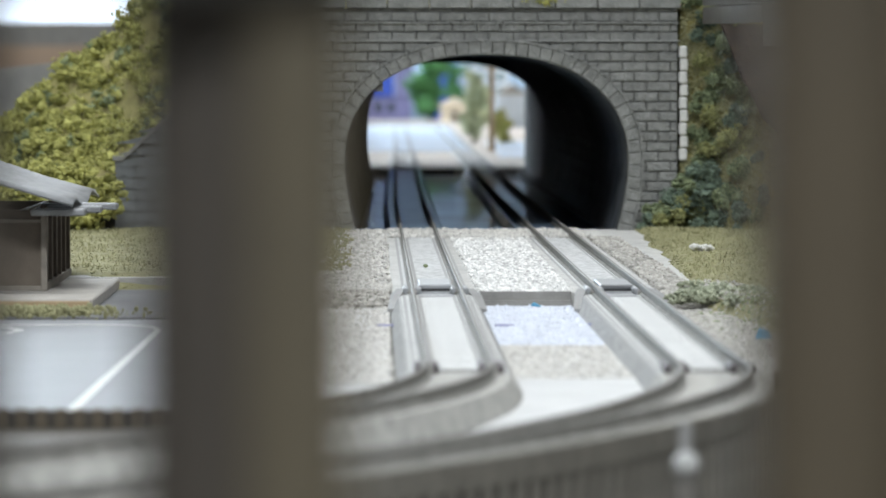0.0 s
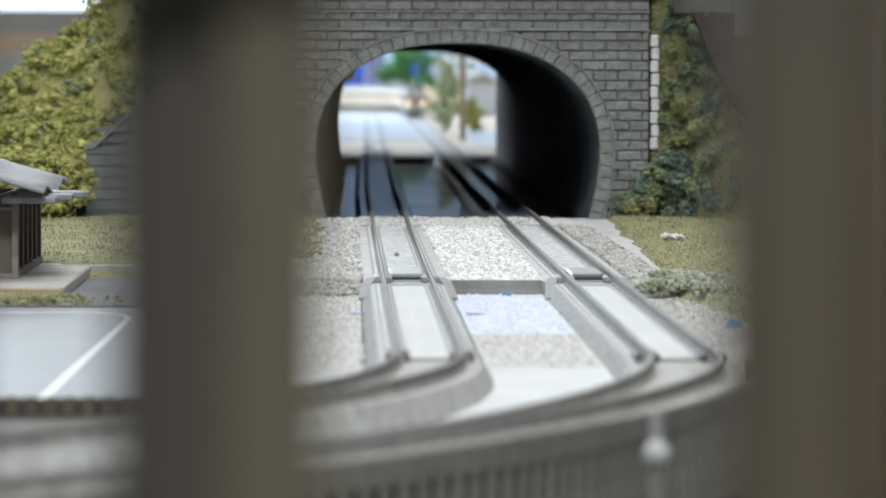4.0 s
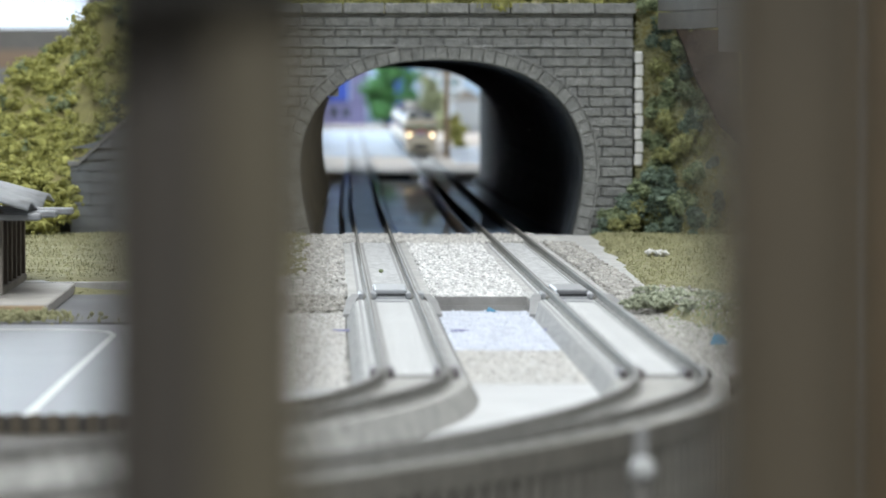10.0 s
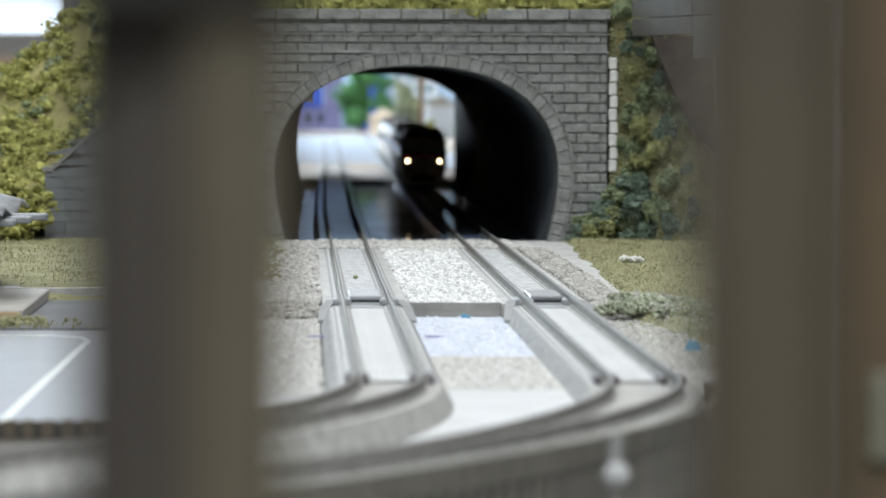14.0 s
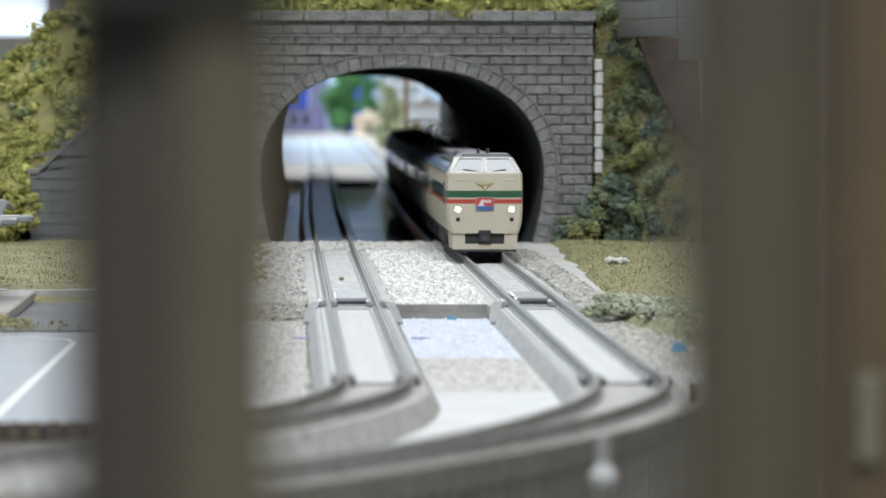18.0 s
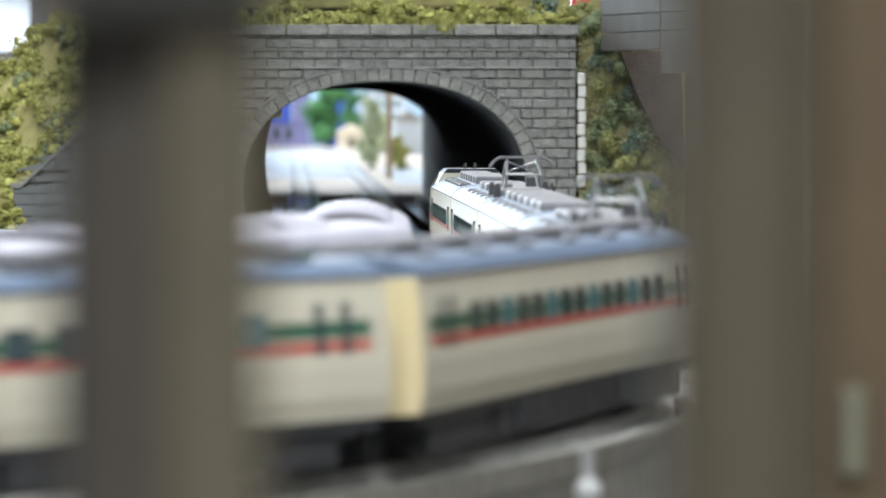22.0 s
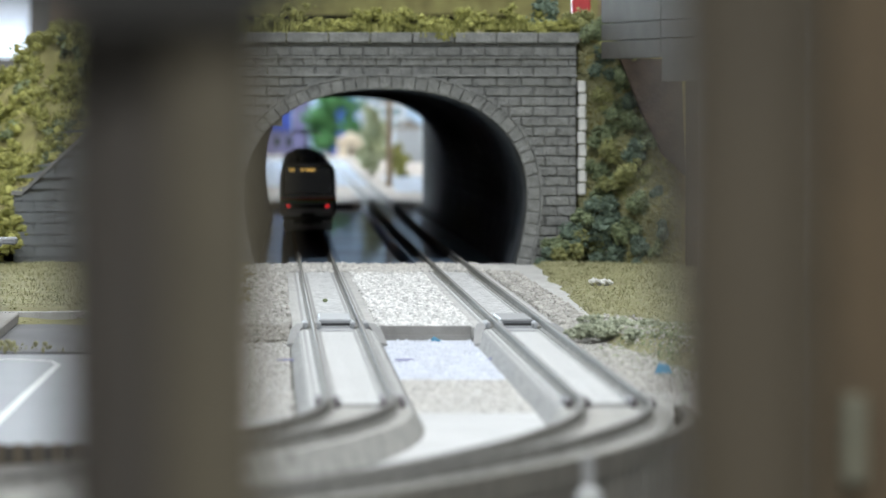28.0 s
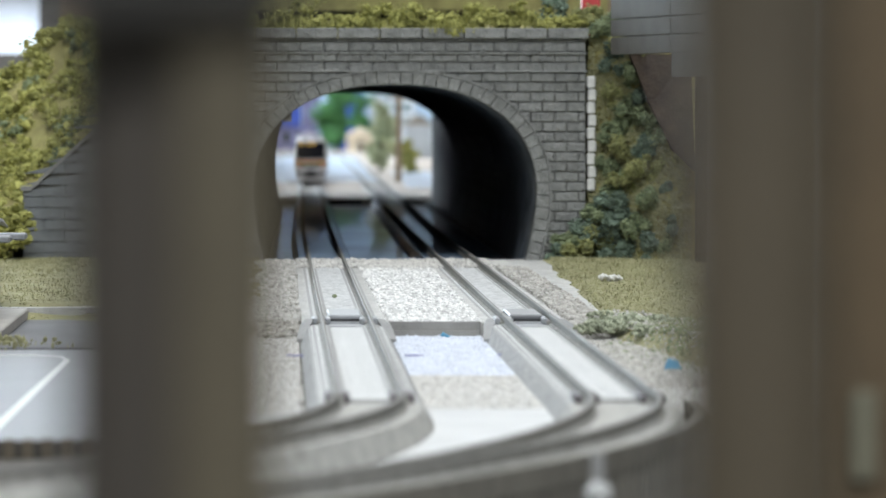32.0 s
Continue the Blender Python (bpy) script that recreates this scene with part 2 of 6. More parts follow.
M_SIGN_WHITE = mat("white_print", (0.75, 0.72, 0.72), 0.5, var=0.04, bump=0)
M_BODY_WHITE = mat("white_train_plastic", (0.72, 0.71, 0.72), 0.3, var=0.03, size=18, bump=0.02)
M_STEEL = mat("silver_train_side", (0.33, 0.345, 0.36), 0.4, metal=0.2, var=0.05, size=14, bump=0.02)
M_ORANGE = mat("orange_stripe", (0.75, 0.20, 0.04), 0.35, var=0.04, bump=0)
M_LIME = mat("green_thin_stripe", (0.25, 0.42, 0.06), 0.35, var=0.04, bump=0)
M_SIDE_GREEN = mat("green_side_stripe", (0.03, 0.22, 0.10), 0.35, var=0.04, bump=0)
M_ROOF_PALE = mat("pale_lilac_roof", (0.43, 0.42, 0.48), 0.5, var=0.06, size=10, bump=0.02, spec=0.25)
M_WOOD_DARK = mat("dark_brown_timber", (0.10, 0.075, 0.055), 0.75, var=0.2, size=4, fine=0.4)
M_WALL_TAN = mat("weathered_tan_wall", (0.115, 0.092, 0.07), 0.8, var=0.2, size=6, fine=0.5)
M_ROOF_METAL = mat("weathered_grey_tin", (0.24, 0.245, 0.25), 0.6, var=0.18, size=3, fine=0.4, bump=0.3)
M_SLAB = mat("pale_concrete_slab", (0.38, 0.355, 0.32), 0.8, var=0.12, size=5, fine=0.4)
M_SLAB_EDGE = mat("ochre_slab_edge", (0.40, 0.29, 0.17), 0.8, var=0.15, size=4, fine=0.4)
M_BLUE_CHIP = mat("blue_plastic", (0.05, 0.22, 0.36), 0.4, var=0.1, bump=0)
M_BLUE_BLDG = mat("blue_wall_paint", (0.03, 0.08, 0.45), 0.6, var=0.1, size=30, fine=2)
M_LILAC = mat("lilac_wall_paint", (0.18, 0.18, 0.36), 0.6, var=0.1, size=30, fine=2)
M_BEIGE_WALL = mat("beige_house_wall", (0.78, 0.70, 0.56), 0.7, var=0.08, size=20, fine=1)
M_PALE_BLDG = mat("pale_blue_white_paint", (0.62, 0.68, 0.74), 0.6, var=0.06, size=30, fine=2)
M_PALE_FOLIAGE = mat("pale_sage_foam", (0.60, 0.64, 0.42), 0.95, size=4, tint=(0.25, 0.27, 0.14), island=0.8, bump=0)
M_TREE_GREEN = mat("bright_green_foam", (0.10, 0.28, 0.10), 0.95, size=4, tint=(0.03, 0.10, 0.035), island=0.8, bump=0)
M_FAR_GROUND = mat("pale_sand_ground", (0.40, 0.35, 0.30), 0.6, var=0.1, size=60, fine=2)
# the window's pale blue reflection, put into the base colour
M_FAR_PALE = mat("pale_blue_window_reflection", (0.50, 0.60, 0.74), 0.28, var=0.08, size=90, fine=3, bump=0.02)
M_GREY_FLOOR = mat("grey_room_floor", (0.25, 0.24, 0.23), 0.5, var=0.1, size=300, fine=6)
M_ROOM = mat("warm_white_room_paint", (0.80, 0.80, 0.79), 0.8, var=0.05, size=500, fine=8)
M_ROOM_BROWN = mat("brown_room_wall", (0.22, 0.15, 0.10), 0.7, var=0.12, size=300, fine=8)
M_TABLE = mat("table_ply", (0.40, 0.31, 0.21), 0.6, var=0.12, size=60, fine=2)
M_PANEL = mat("lit_ceiling_diffuser", (0.9, 0.9, 0.88), 0.5, var=0, bump=0, emit=(1.0, 0.97, 0.92), power=3.0)
M_PANE = mat("bright_window_pane", (0.8, 0.85, 0.9), 0.1, var=0, bump=0, emit=(0.70, 0.81, 1.0), power=0.95)

# ---------------------------------------------------------------- building helpers


def thing(name, x, y, z, label, category, group="", kind="", rz=0.0):
    ob = new(name)
    ob.matrix_world = pose(x * MM, y * MM, z * MM, 0, 0, rz)
    ob.empty_display_size = 0.005
    return tagged(ob, label, category, group, kind)


def mesh_of(name, bm, m):
    me = bpy.data.meshes.new(name)
    bmesh.ops.scale(bm, vec=(MM, MM, MM), verts=bm.verts)
    bmesh.ops.recalc_face_normals(bm, faces=bm.faces)
    bm.to_mesh(me)
    bm.free()
    me.materials.append(m)
    return me


def part(name, bm, m, parent=None, label="", at=None, smooth=False):
    """One mesh object of a bmesh in mm, under its thing or part."""
    me = bm if isinstance(bm, bpy.types.Mesh) else mesh_of(name, bm, m)
    if smooth:
        for p in me.polygons:
            p.use_smooth = True
    ob = new(name, me)
    if parent:
        ob.parent = parent
    if at is not None:
        ob.matrix_basis = at
    return tagged(ob, label)


def solo(name, bm, m, label, category, group="", kind="", at=None, smooth=False):
    return tagged(part(name, bm, m, None, label, at, smooth), "", category, group, kind)


def box(bm, x0, x1, y0, y1, z0, z1, bevel=0.0):
    r = bmesh.ops.create_cube(bm, size=1)
    vs = r["verts"]
    for v in vs:
        v.co = Vector((x0 + (v.co.x + 0.5) * (x1 - x0), y0 + (v.co.y + 0.5) * (y1 - y0), z0 + (v.co.z + 0.5) * (z1 - z0)))
    if bevel:
        es = list({e for v in vs for e in v.link_edges})
        bmesh.ops.bevel(bm, geom=es, offset=bevel, segments=1, affect="EDGES")
    return bm


def boxes(*rows, bevel=0.0):
    bm = bmesh.new()
    for r in rows:
        box(bm, *r, bevel=bevel)
    return bm


def rod(bm, a, b, r, r2=None, seg=8):
    a, b = Vector(a), Vector(b)
    d = b - a
    rot = d.to_track_quat("Z", "Y").to_matrix().to_4x4()
    bmesh.ops.create_cone(bm, cap_ends=True, segments=seg, radius1=r, radius2=r if r2 is None else r2, depth=d.length,
                          matrix=Matrix.Translation((a + b) / 2) @ rot)
    return bm


def rods(r, *pairs, seg=6):
    bm = bmesh.new()
    for a, b in pairs:
        rod(bm, a, b, r, seg=seg)
    return bm


def loft(rings, closed=True, caps=True):
    """A skin over rings of points, ring after ring."""
    bm = bmesh.new()
    vr = [[bm.verts.new(p) for p in ring] for ring in rings]
    n = len(rings[0])
    for a, b in zip(vr, vr[1:]):
        for i in range(n if closed else n - 1):
            j = (i + 1) % n
            bm.faces.new((a[i], a[j], b[j], b[i]))
    if caps and closed:
        bm.faces.new(vr[0])
        bm.faces.new(vr[-1][::-1])
    return bm


def slab(outline, z0, z1):
    """A plate over an outline of x, y."""
    return loft([[(x, y, z0) for x, y in outline], [(x, y, z1) for x, y in outline]])


ICO = bmesh.new()
bmesh.ops.create_icosphere(ICO, subdivisions=1, radius=1.0)
ICO_V = np.array([v.co[:] for v in ICO.verts])
ICO.verts.index_update()
ICO_F = np.array([[v.index for v in f.verts] for f in ICO.faces])
ICO.free()


def crumbs(name, places, radii, rng, squash=0.8, rough=0.35):
    """Many small uneven lumps in one mesh; places and radii in mm."""
    places, radii = np.asarray(places, float), np.asarray(radii, float)
    n, k = len(places), len(ICO_V)
    v = np.repeat(ICO_V[None], n, 0) * (1 + rng.uniform(-rough, rough, (n, k, 1)))
    v = v * rng.uniform(0.7, 1.25, (n, 1, 3)) * np.array((1, 1, squash))
    a = rng.uniform(0, 2 * np.pi, n)
    c, s = np.cos(a)[:, None], np.sin(a)[:, None]
    v = np.stack((v[..., 0] * c - v[..., 1] * s, v[..., 0] * s + v[..., 1] * c, v[..., 2]), -1)
    v = (v * radii[:, None, None] + places[:, None]) * MM
    f = (ICO_F[None] + (np.arange(n) * k)[:, None, None]).reshape(-1, 3)
    me = bpy.data.meshes.new(name)
    me.from_pydata(v.reshape(-1, 3).tolist(), [], f.tolist())
    return me


def stuff(name, places, radii, m, label, category, rng, squash=0.8, rough=0.35, parent=None):
    me = crumbs(name, places, radii, rng, squash, rough)
    me.materials.append(m)
    ob = part(name, me, m, parent, label)
    return tagged(ob, "", "" if parent else category, "", "stuff")


def bush(rng, cx, cy, cz, r, n, stretch=(1, 1, 1)):
    """Places of foam crumbs on the skin of an uneven lump made of several small lumps."""
    return foam(rng, cx, cy, cz, r, n, 1, 1, stretch)[0][7:]


def foam(rng, cx, cy, cz, r, n, lo, hi, stretch=(1, 1, 1)):
    """Places and sizes of a foam lump: seven solid cores, and n crumbs on their skin."""
    subs = rng.normal(0, 0.45, (7, 3)) * r
    pick = rng.integers(0, 7, n)
    d = rng.normal(0, 1, (n, 3))
    d /= np.linalg.norm(d, axis=1)[:, None]
    p = subs[pick] + d * r * rng.uniform(0.38, 0.6, (n, 1))
    k = np.array(stretch)
    at = np.concatenate((subs, p)) * k + np.array((cx, cy, cz))
    return at, np.concatenate((np.full(7, 0.42 * r * k.min()), rng.uniform(lo, hi, n)))


def foams(lumps):
    """Joins lumps of foam into places and sizes."""
    return np.concatenate([p for p, _ in lumps]), np.concatenate([r for _, r in lumps])


def blades(name, roots, heights, rng, width=0.22, lean=0.55):
    """Grass blades: thin bent tapers, all in one mesh; mm."""
    roots, heights = np.asarray(roots, float), np.asarray(heights, float)
    n = len(roots)
    a = rng.uniform(0, 2 * np.pi, n)
    side = np.stack((np.cos(a), np.sin(a), np.zeros(n)), 1) * width / 2
    fwd = np.stack((-np.sin(a), np.cos(a), np.zeros(n)), 1) * (heights * rng.uniform(0, lean, n))[:, None]
    up = np.stack((np.zeros(n), np.zeros(n), heights), 1)
    mid, tip = roots + up * 0.6 + fwd * 0.35, roots + up + fwd
    v = np.stack((roots - side, roots + side, mid - side * 0.8, mid + side * 0.8, tip), 1).reshape(-1, 3) * MM
    base = np.arange(n) * 5
    f = [q for b in base.tolist() for q in ((b, b + 1, b + 3, b + 2), (b + 2, b + 3, b + 4))]
    me = bpy.data.meshes.new(name)
    me.from_pydata(v.tolist(), [], f)
    return me


def grass(name, roots, heights, m, label, rng, **kw):
    me = blades(name, roots, heights, rng, **kw)
    me.materials.append(m)
    return tagged(part(name, me, m, None, label), "", "grass", "", "stuff")

# ---------------------------------------------------------------- plan of the line
XR, XL, RR, RL = 49.77, 12.77, 391.0, 354.0
CX = XR - RR
Y0, Y1 = 718.0, 4590.0
STEP_Y = 988.0
PORTAL_Y = 1400.0
FAR_PORTAL_Y = 2060.0
GALLERY_Y = 2362.0
FAR_STEP_Y = 2367.0
BASE_Z, BED_Z, LOW_Z = -5.0, -1.5, -15.2


def veer(s):
    """Slight sideways drift of the line beyond the tunnel mouth."""
    return 0.0045 * max(0.0, min(s, Y1) - 1700.0)


def line_point(s, R):
    """Point and outward-to-far direction on a track, s mm along it (s is y on the main straight)."""
    if Y0 <= s <= Y1:
        return CX + R + veer(s), s, 90.0
    if s < Y0:
        a = (Y0 - s) / R
        if a <= math.pi:
            return CX + R * math.cos(a), Y0 - R * math.sin(a), 90.0 - math.degrees(a)
        return CX - R, Y0 + (a - math.pi) * R, -90.0
    a = (s - Y1) / R
    if a <= math.pi:
        return CX + veer(s) + R * math.cos(a), Y1 + R * math.sin(a), 90.0 + math.degrees(a)
    return CX + veer(s) - R, Y1 - (a - math.pi) * R, 270.0


def cant_at(s):
    """Inward lean of the near curve, in degrees."""
    return 5.0 * min(1.0, max(0.0, (Y0 - s) / 160.0))


def lift_at(s):
    """Rise of the near curve's inner rail."""
    return 0.6 * min(1.0, max(0.0, (Y0 - s) / 90.0))


def canted(o, z, s):
    """A point of a track's section, leaned about the inner rail."""
    if z < -4.0:
        return o, z
    c = radians(cant_at(s))
    return -4.8 + (o + 4.8) * math.cos(c) - z * math.sin(c), (o + 4.8) * math.sin(c) + z * math.cos(c) + lift_at(s)


def sweep(R, s0, s1, step, profile):
    """A section (offset, z) drawn along a track between two places."""
    n = max(1, int(abs(s1 - s0) / step))
    rings = []
    for i in range(n + 1):
        s = s0 + (s1 - s0) * i / n
        x, y, h = line_point(s, R)
        nx, ny = math.sin(radians(h)), -math.cos(radians(h))
        rings.append([(x + o * nx, y + o * ny, z) for o, z in [canted(*p, s) for p in profile]])
    return loft(rings)


RAIL_FOOT = lambda c: [(c - 0.75, -2.1), (c + 0.75, -2.1), (c + 0.75, -1.85), (c + 0.22, -1.6), (c + 0.22, -0.75), (c - 0.22, -0.75), (c - 0.22, -1.6), (c - 0.75, -1.85)]
RAIL_HEAD = lambda c: [(c - 0.36, -0.75), (c + 0.36, -0.75), (c + 0.36, -0.12), (c + 0.24, 0.0), (c - 0.24, 0.0), (c - 0.36, -0.12)]
ROADBED = [(-9.2, -5.0), (9.2, -5.0), (7.6, -2.16), (-7.6, -2.16)]
BEDDED = [(-8.6, -2.6), (8.6, -2.6), (8.2, -2.1), (6.6, -1.98), (-6.6, -1.98), (-8.2, -2.1)]


def track(name, R, s0, s1, step, label, section, sleepers=None, pale=False, group="railway tracks", bed=None):
    t = thing(name, 0, 0, 0, label, "railway track", group)
    part("roadbed", sweep(R, s0, s1, step, section), bed or (M_ROADBED if pale else M_ROADBED_CURVE), t)
    for c in (-4.8, 4.8):
        rail = part("rail", sweep(R, s0, s1, step, RAIL_FOOT(c)), M_RAIL_SIDE, t, "dark rail web and foot")
        part("rail_head", sweep(R, s0, s1, step, RAIL_HEAD(c)), M_RAIL, rail, "bright nickel rail head")
    if pale and s1 < 1500:
        z = -2.08 if sleepers else -1.96
        far = s1
        for c in (-6.5, -3.5, 3.5, 6.5):
            part("gap_strip", boxes((CX + R + c - 0.32, CX + R + c + 0.32, s0 + 1, far - 1, z - 0.3, z)), M_GAP, t, "grey gap beside the rail")
    if sleepers:
        m = M_SLEEPER_PALE if pale else M_SLEEPER
        half = 1.35 if pale else 0.9
        if pale:
            part("gap_bed", boxes((CX + R - 7.2, CX + R + 7.2, min(s0, s1) + 1, max(s0, s1) - 1, -2.4, -2.13)), M_SLEEPER_GAP, t, "dark bed between the sleepers")
        tie = mesh_of("sleeper", boxes((-7.2, 7.2, -half, half, -3.1, -2.1), bevel=0.1), m)
        n = int(abs(s1 - s0) / 4.2)
        for i in range(min(n, 290)):
            s = s0 + (s1 - s0) * (i + 0.5) / n
            x, y, h = line_point(s, R)
            o, z = canted(0.0, 0.0, s)
            part("sleeper", tie, m, t, at=pose((x + o * math.sin(radians(h))) * MM, (y - o * math.cos(radians(h))) * MM, z * MM, 0, -cant_at(s), h - 90))
    return t


# ---------------------------------------------------------------- room
def build_room():
    solo("floor", boxes((-4000, 4000, -3000, 6200, -960, -900)), M_GREY_FLOOR, "grey hall floor", "floor", kind="structure")
    solo("ceiling", boxes((-4000, 4000, -3000, 6200, 1600, 1660)), M_ROOM, "plain white ceiling", "ceiling", kind="structure")
    solo("wall_west", boxes((-4060, -4000, -3000, 6200, -900, 1600)), M_ROOM, "plain warm white wall", "wall", kind="structure")
    solo("wall_east", boxes((4000, 4060, -3000, 6200, -900, 1600)), M_ROOM, "plain warm white wall", "wall", kind="structure")
    solo("wall_south", boxes((-4000, 4000, -3060, -3000, -900, 1600)), M_ROOM, "plain warm white wall", "wall", kind="structure")
    solo("wall_north", boxes((-4000, -2700, 6000, 6060, -900, 1600), (-268, 4000, 6000, 6060, -900, 1600),
                             (-2700, -268, 6000, 6060, -900, 84), (-2700, -268, 6000, 6060, 1400, 1600)),
         M_ROOM_BROWN, "brown panelled wall round a bright window", "wall", kind="structure")
    w = thing("window_1", -1484, 6000, 742, "bright daylight window in a brown wall", "window", kind="structure")
    part("window_frame", boxes((-1216, 1216, 0, 40, -658, -630), (-1216, 1216, 0, 40, 630, 658), (-1216, -1190, 0, 40, -630, 630),
                               (1190, 1216, 0, 40, -630, 630), (-14, 14, 0, 40, -630, 630)), M_COLUMN, w)
    part("pane", boxes((-1190, -14, 22, 26, -630, 630)), M_PANE, w, "pane glowing with daylight")
    part("pane", boxes((14, 1190, 22, 26, -630, 630)), M_PANE, w, "pane glowing with daylight")
    for x, y in ((0, -800), (0, 1200), (0, 4600)):
        c = thing("ceiling_light", x, y, 1560, "long white fluorescent ceiling light", "ceiling light", "ceiling lights")
        part("frame", boxes((-620, 620, -170, -155, 0, 40), (-620, 620, 155, 170, 0, 40), (-620, -605, -155, 155, 0, 40), (605, 620, -155, 155, 0, 40)), M_WHITE_STONE, c)
        part("diffuser", boxes((-605, 605, -155, 155, 10, 20)), M_PANEL, c)
    tb = thing("table", 0, 0, 0, "long plywood layout table on legs", "table")
    part("tabletop", boxes((-1000, 420, 130, 5400, -42, -16)), M_TABLE, tb)
    for x in (-950, 370):
        for y in (220, 2700, 5330):
            part("leg", boxes((x - 30, x + 30, y - 30, y + 30, -900, -42)), M_TABLE, tb)


# ---------------------------------------------------------------- ground of the layout
def build_ground():
    rim = [(CX + (RR + 9.9) * math.cos(a), Y0 - (RR + 9.9) * math.sin(a)) for a in [math.pi / 2 * (1 - i / 40) for i in range(41)]]
    solo("ground_near", slab([(-13.3, STEP_Y), (-13.3, 1063.5), (-1000, 1063.5), (-1000, rim[0][1]), *rim, (rim[-1][0], 735), (420, 735), (420, STEP_Y)], -15.5, BASE_Z), M_BOARD_BROWN,
         "grey-brown baseboard under the curve", "ground", kind="structure")
    solo("ground_lower", slab([(-1000, 130), (420, 130), (420, 780), (-1000, 780)], -16, LOW_Z), M_BOARD_BROWN,
         "grey-brown lower board outside the curve", "ground", kind="structure")
    solo("ground_middle", slab([(-1000, 1064), (-13, 1064), (-13, STEP_Y + 0.3), (420, STEP_Y + 0.3), (420, 2366), (82, 2366), (82, 1412), (-10, 1412), (-10, 2366), (-1000, 2366)], -16, BED_Z - 0.5), M_BED,
         "pale ballasted module board with a grey front edge", "ground", kind="structure")
    solo("ground_far", slab([(-1000, FAR_STEP_Y), (420, FAR_STEP_Y), (420, 5400), (-1000, 5400)], -16, BED_Z - 0.6), M_FAR_GROUND,
         "pale sandy board beyond the tunnel", "ground", kind="structure")
    # patches whose pale blue colour imitates the window mirrored in the ground
    solo("ground_patch_reflection", slab([(-180, 2940), (62, 2940), (72, 4560), (-180, 4560)], BED_Z - 0.9, BED_Z - 0.2), M_FAR_PALE,
         "glossy board beyond the tunnel, coloured as the window's pale blue reflection", "ground", kind="structure")
    solo("ground_patch_reflection", slab([(72, 2720), (104, 2720), (112, 3400), (78, 3400)], BED_Z - 0.9, BED_Z - 0.2), M_FAR_PALE,
         "glossy strip beside the far tracks in the same reflection blue", "ground", kind="structure")
    # grit on the near board
    solo("ground_patch_blue", slab([(22, 842), (40.5, 842), (40.5, STEP_Y - 1), (22, STEP_Y - 1)], BASE_Z - 0.4, BASE_Z + 0.35), M_BOARD_BLUE,
         "pale blue gritty strip between the tracks", "ground", kind="structure")
    solo("ground_patch_beige", slab([(22, 748), (40.5, 748), (40.5, 841), (22, 841)], BASE_Z - 0.4, BASE_Z + 0.3), M_BOARD_BEIGE,
         "beige gritty strip between the tracks", "ground", kind="structure")
    solo("ground_patch_left", slab([(-9, 735), (2.5, 735), (3.4, STEP_Y - 12), (-11, STEP_Y - 12)], BASE_Z - 0.4, BASE_Z + 0.4), M_BOARD_BEIGE,
         "beige gritty ground beside the track", "ground", kind="structure")
    solo("ground_patch_right", slab([(61, 737), (110, 737), (110, STEP_Y - 1), (59.2, STEP_Y - 1), (59.2, 737)], BASE_Z - 0.4, BASE_Z + 0.4), M_BOARD_BEIGE,
         "beige gritty ground beside the outer track", "ground", kind="structure")
    ring = lambda r, a0, a1, n: [(CX + r * math.cos(a0 + (a1 - a0) * i / n), Y0 - r * math.sin(a0 + (a1 - a0) * i / n)) for i in range(n + 1)]
    solo("ground_patch_white", slab([(22, 747), (40.5, 747), *ring(RR - 9.4, 0, 0.62, 14), *ring(RL + 9.4, 0.62, 0, 14)], BASE_Z - 0.4, BASE_Z + 0.25), M_BOARD,
         "smooth white painted board between the curved tracks", "ground", kind="structure")
    solo("ground_patch_inner", slab([(-12, 734), (2.4, 734), *ring(RL - 9.4, 0.02, 0.16, 8), (-13, 690)], BASE_Z - 0.4, BASE_Z + 0.2), M_BOARD,
         "smooth white painted board inside the curve", "ground", kind="structure")
    for nm, x0, x1 in (("ground_patch_verge", 58.6, 64.5), ("ground_patch_verge", -16, 3.9)):
        solo(nm, slab([(x0, STEP_Y + 0.6), (x1, STEP_Y + 0.6), (x1, 1398), (x0, 1398)], -2.6, -1.8), M_BOARD_BEIGE, "beige gritty verge beside the track", "ground", kind="structure")
    # front edge of the middle module, between and beside the tracks
    e = thing("module_edge", 0, STEP_Y, 0, "grey edge strip of a layout module", "board edge", kind="structure")
    for x0, x1 in ((22.0, 40.4), (5.5, 20.0), (42.5, 57.0), (59.0, 66.0)):
        part("edge_strip", boxes((x0, x1, -1.1, 0.2, BASE_Z, -1.75), (x0, x1, -1.5, 0.2, BASE_Z, -3.5), bevel=0.08), M_EDGE, e)
    # car park with its white line
    solo("car_park", slab([(-160, 645.5), (-14, 645.5), (-14, 932), (-160, 932)], BASE_Z - 0.3, BASE_Z + 0.3), M_LOT,
         "smooth grey car park surface", "car park", kind="structure")
    solo("pavement", slab([(-160, 935), (-14, 935), (-14, 1062), (-160, 1062)], BASE_Z - 0.3, BASE_Z + 0.55), M_PAVE,
         "smooth grey paved strip behind the car park", "pavement", kind="structure")
    bm = slab([(-160, 916), (-47, 913), (-41, 906), (-39.3, 893), (-40.1, 893), (-41.8, 904.5), (-47, 910.6), (-160, 913)], BASE_Z + 0.3, BASE_Z + 0.36)
    k = thing("car_park_line", 0, 0, 0, "white painted bay line on the car park", "road marking", kind="structure")
    part("line", bm, M_LINE, k)
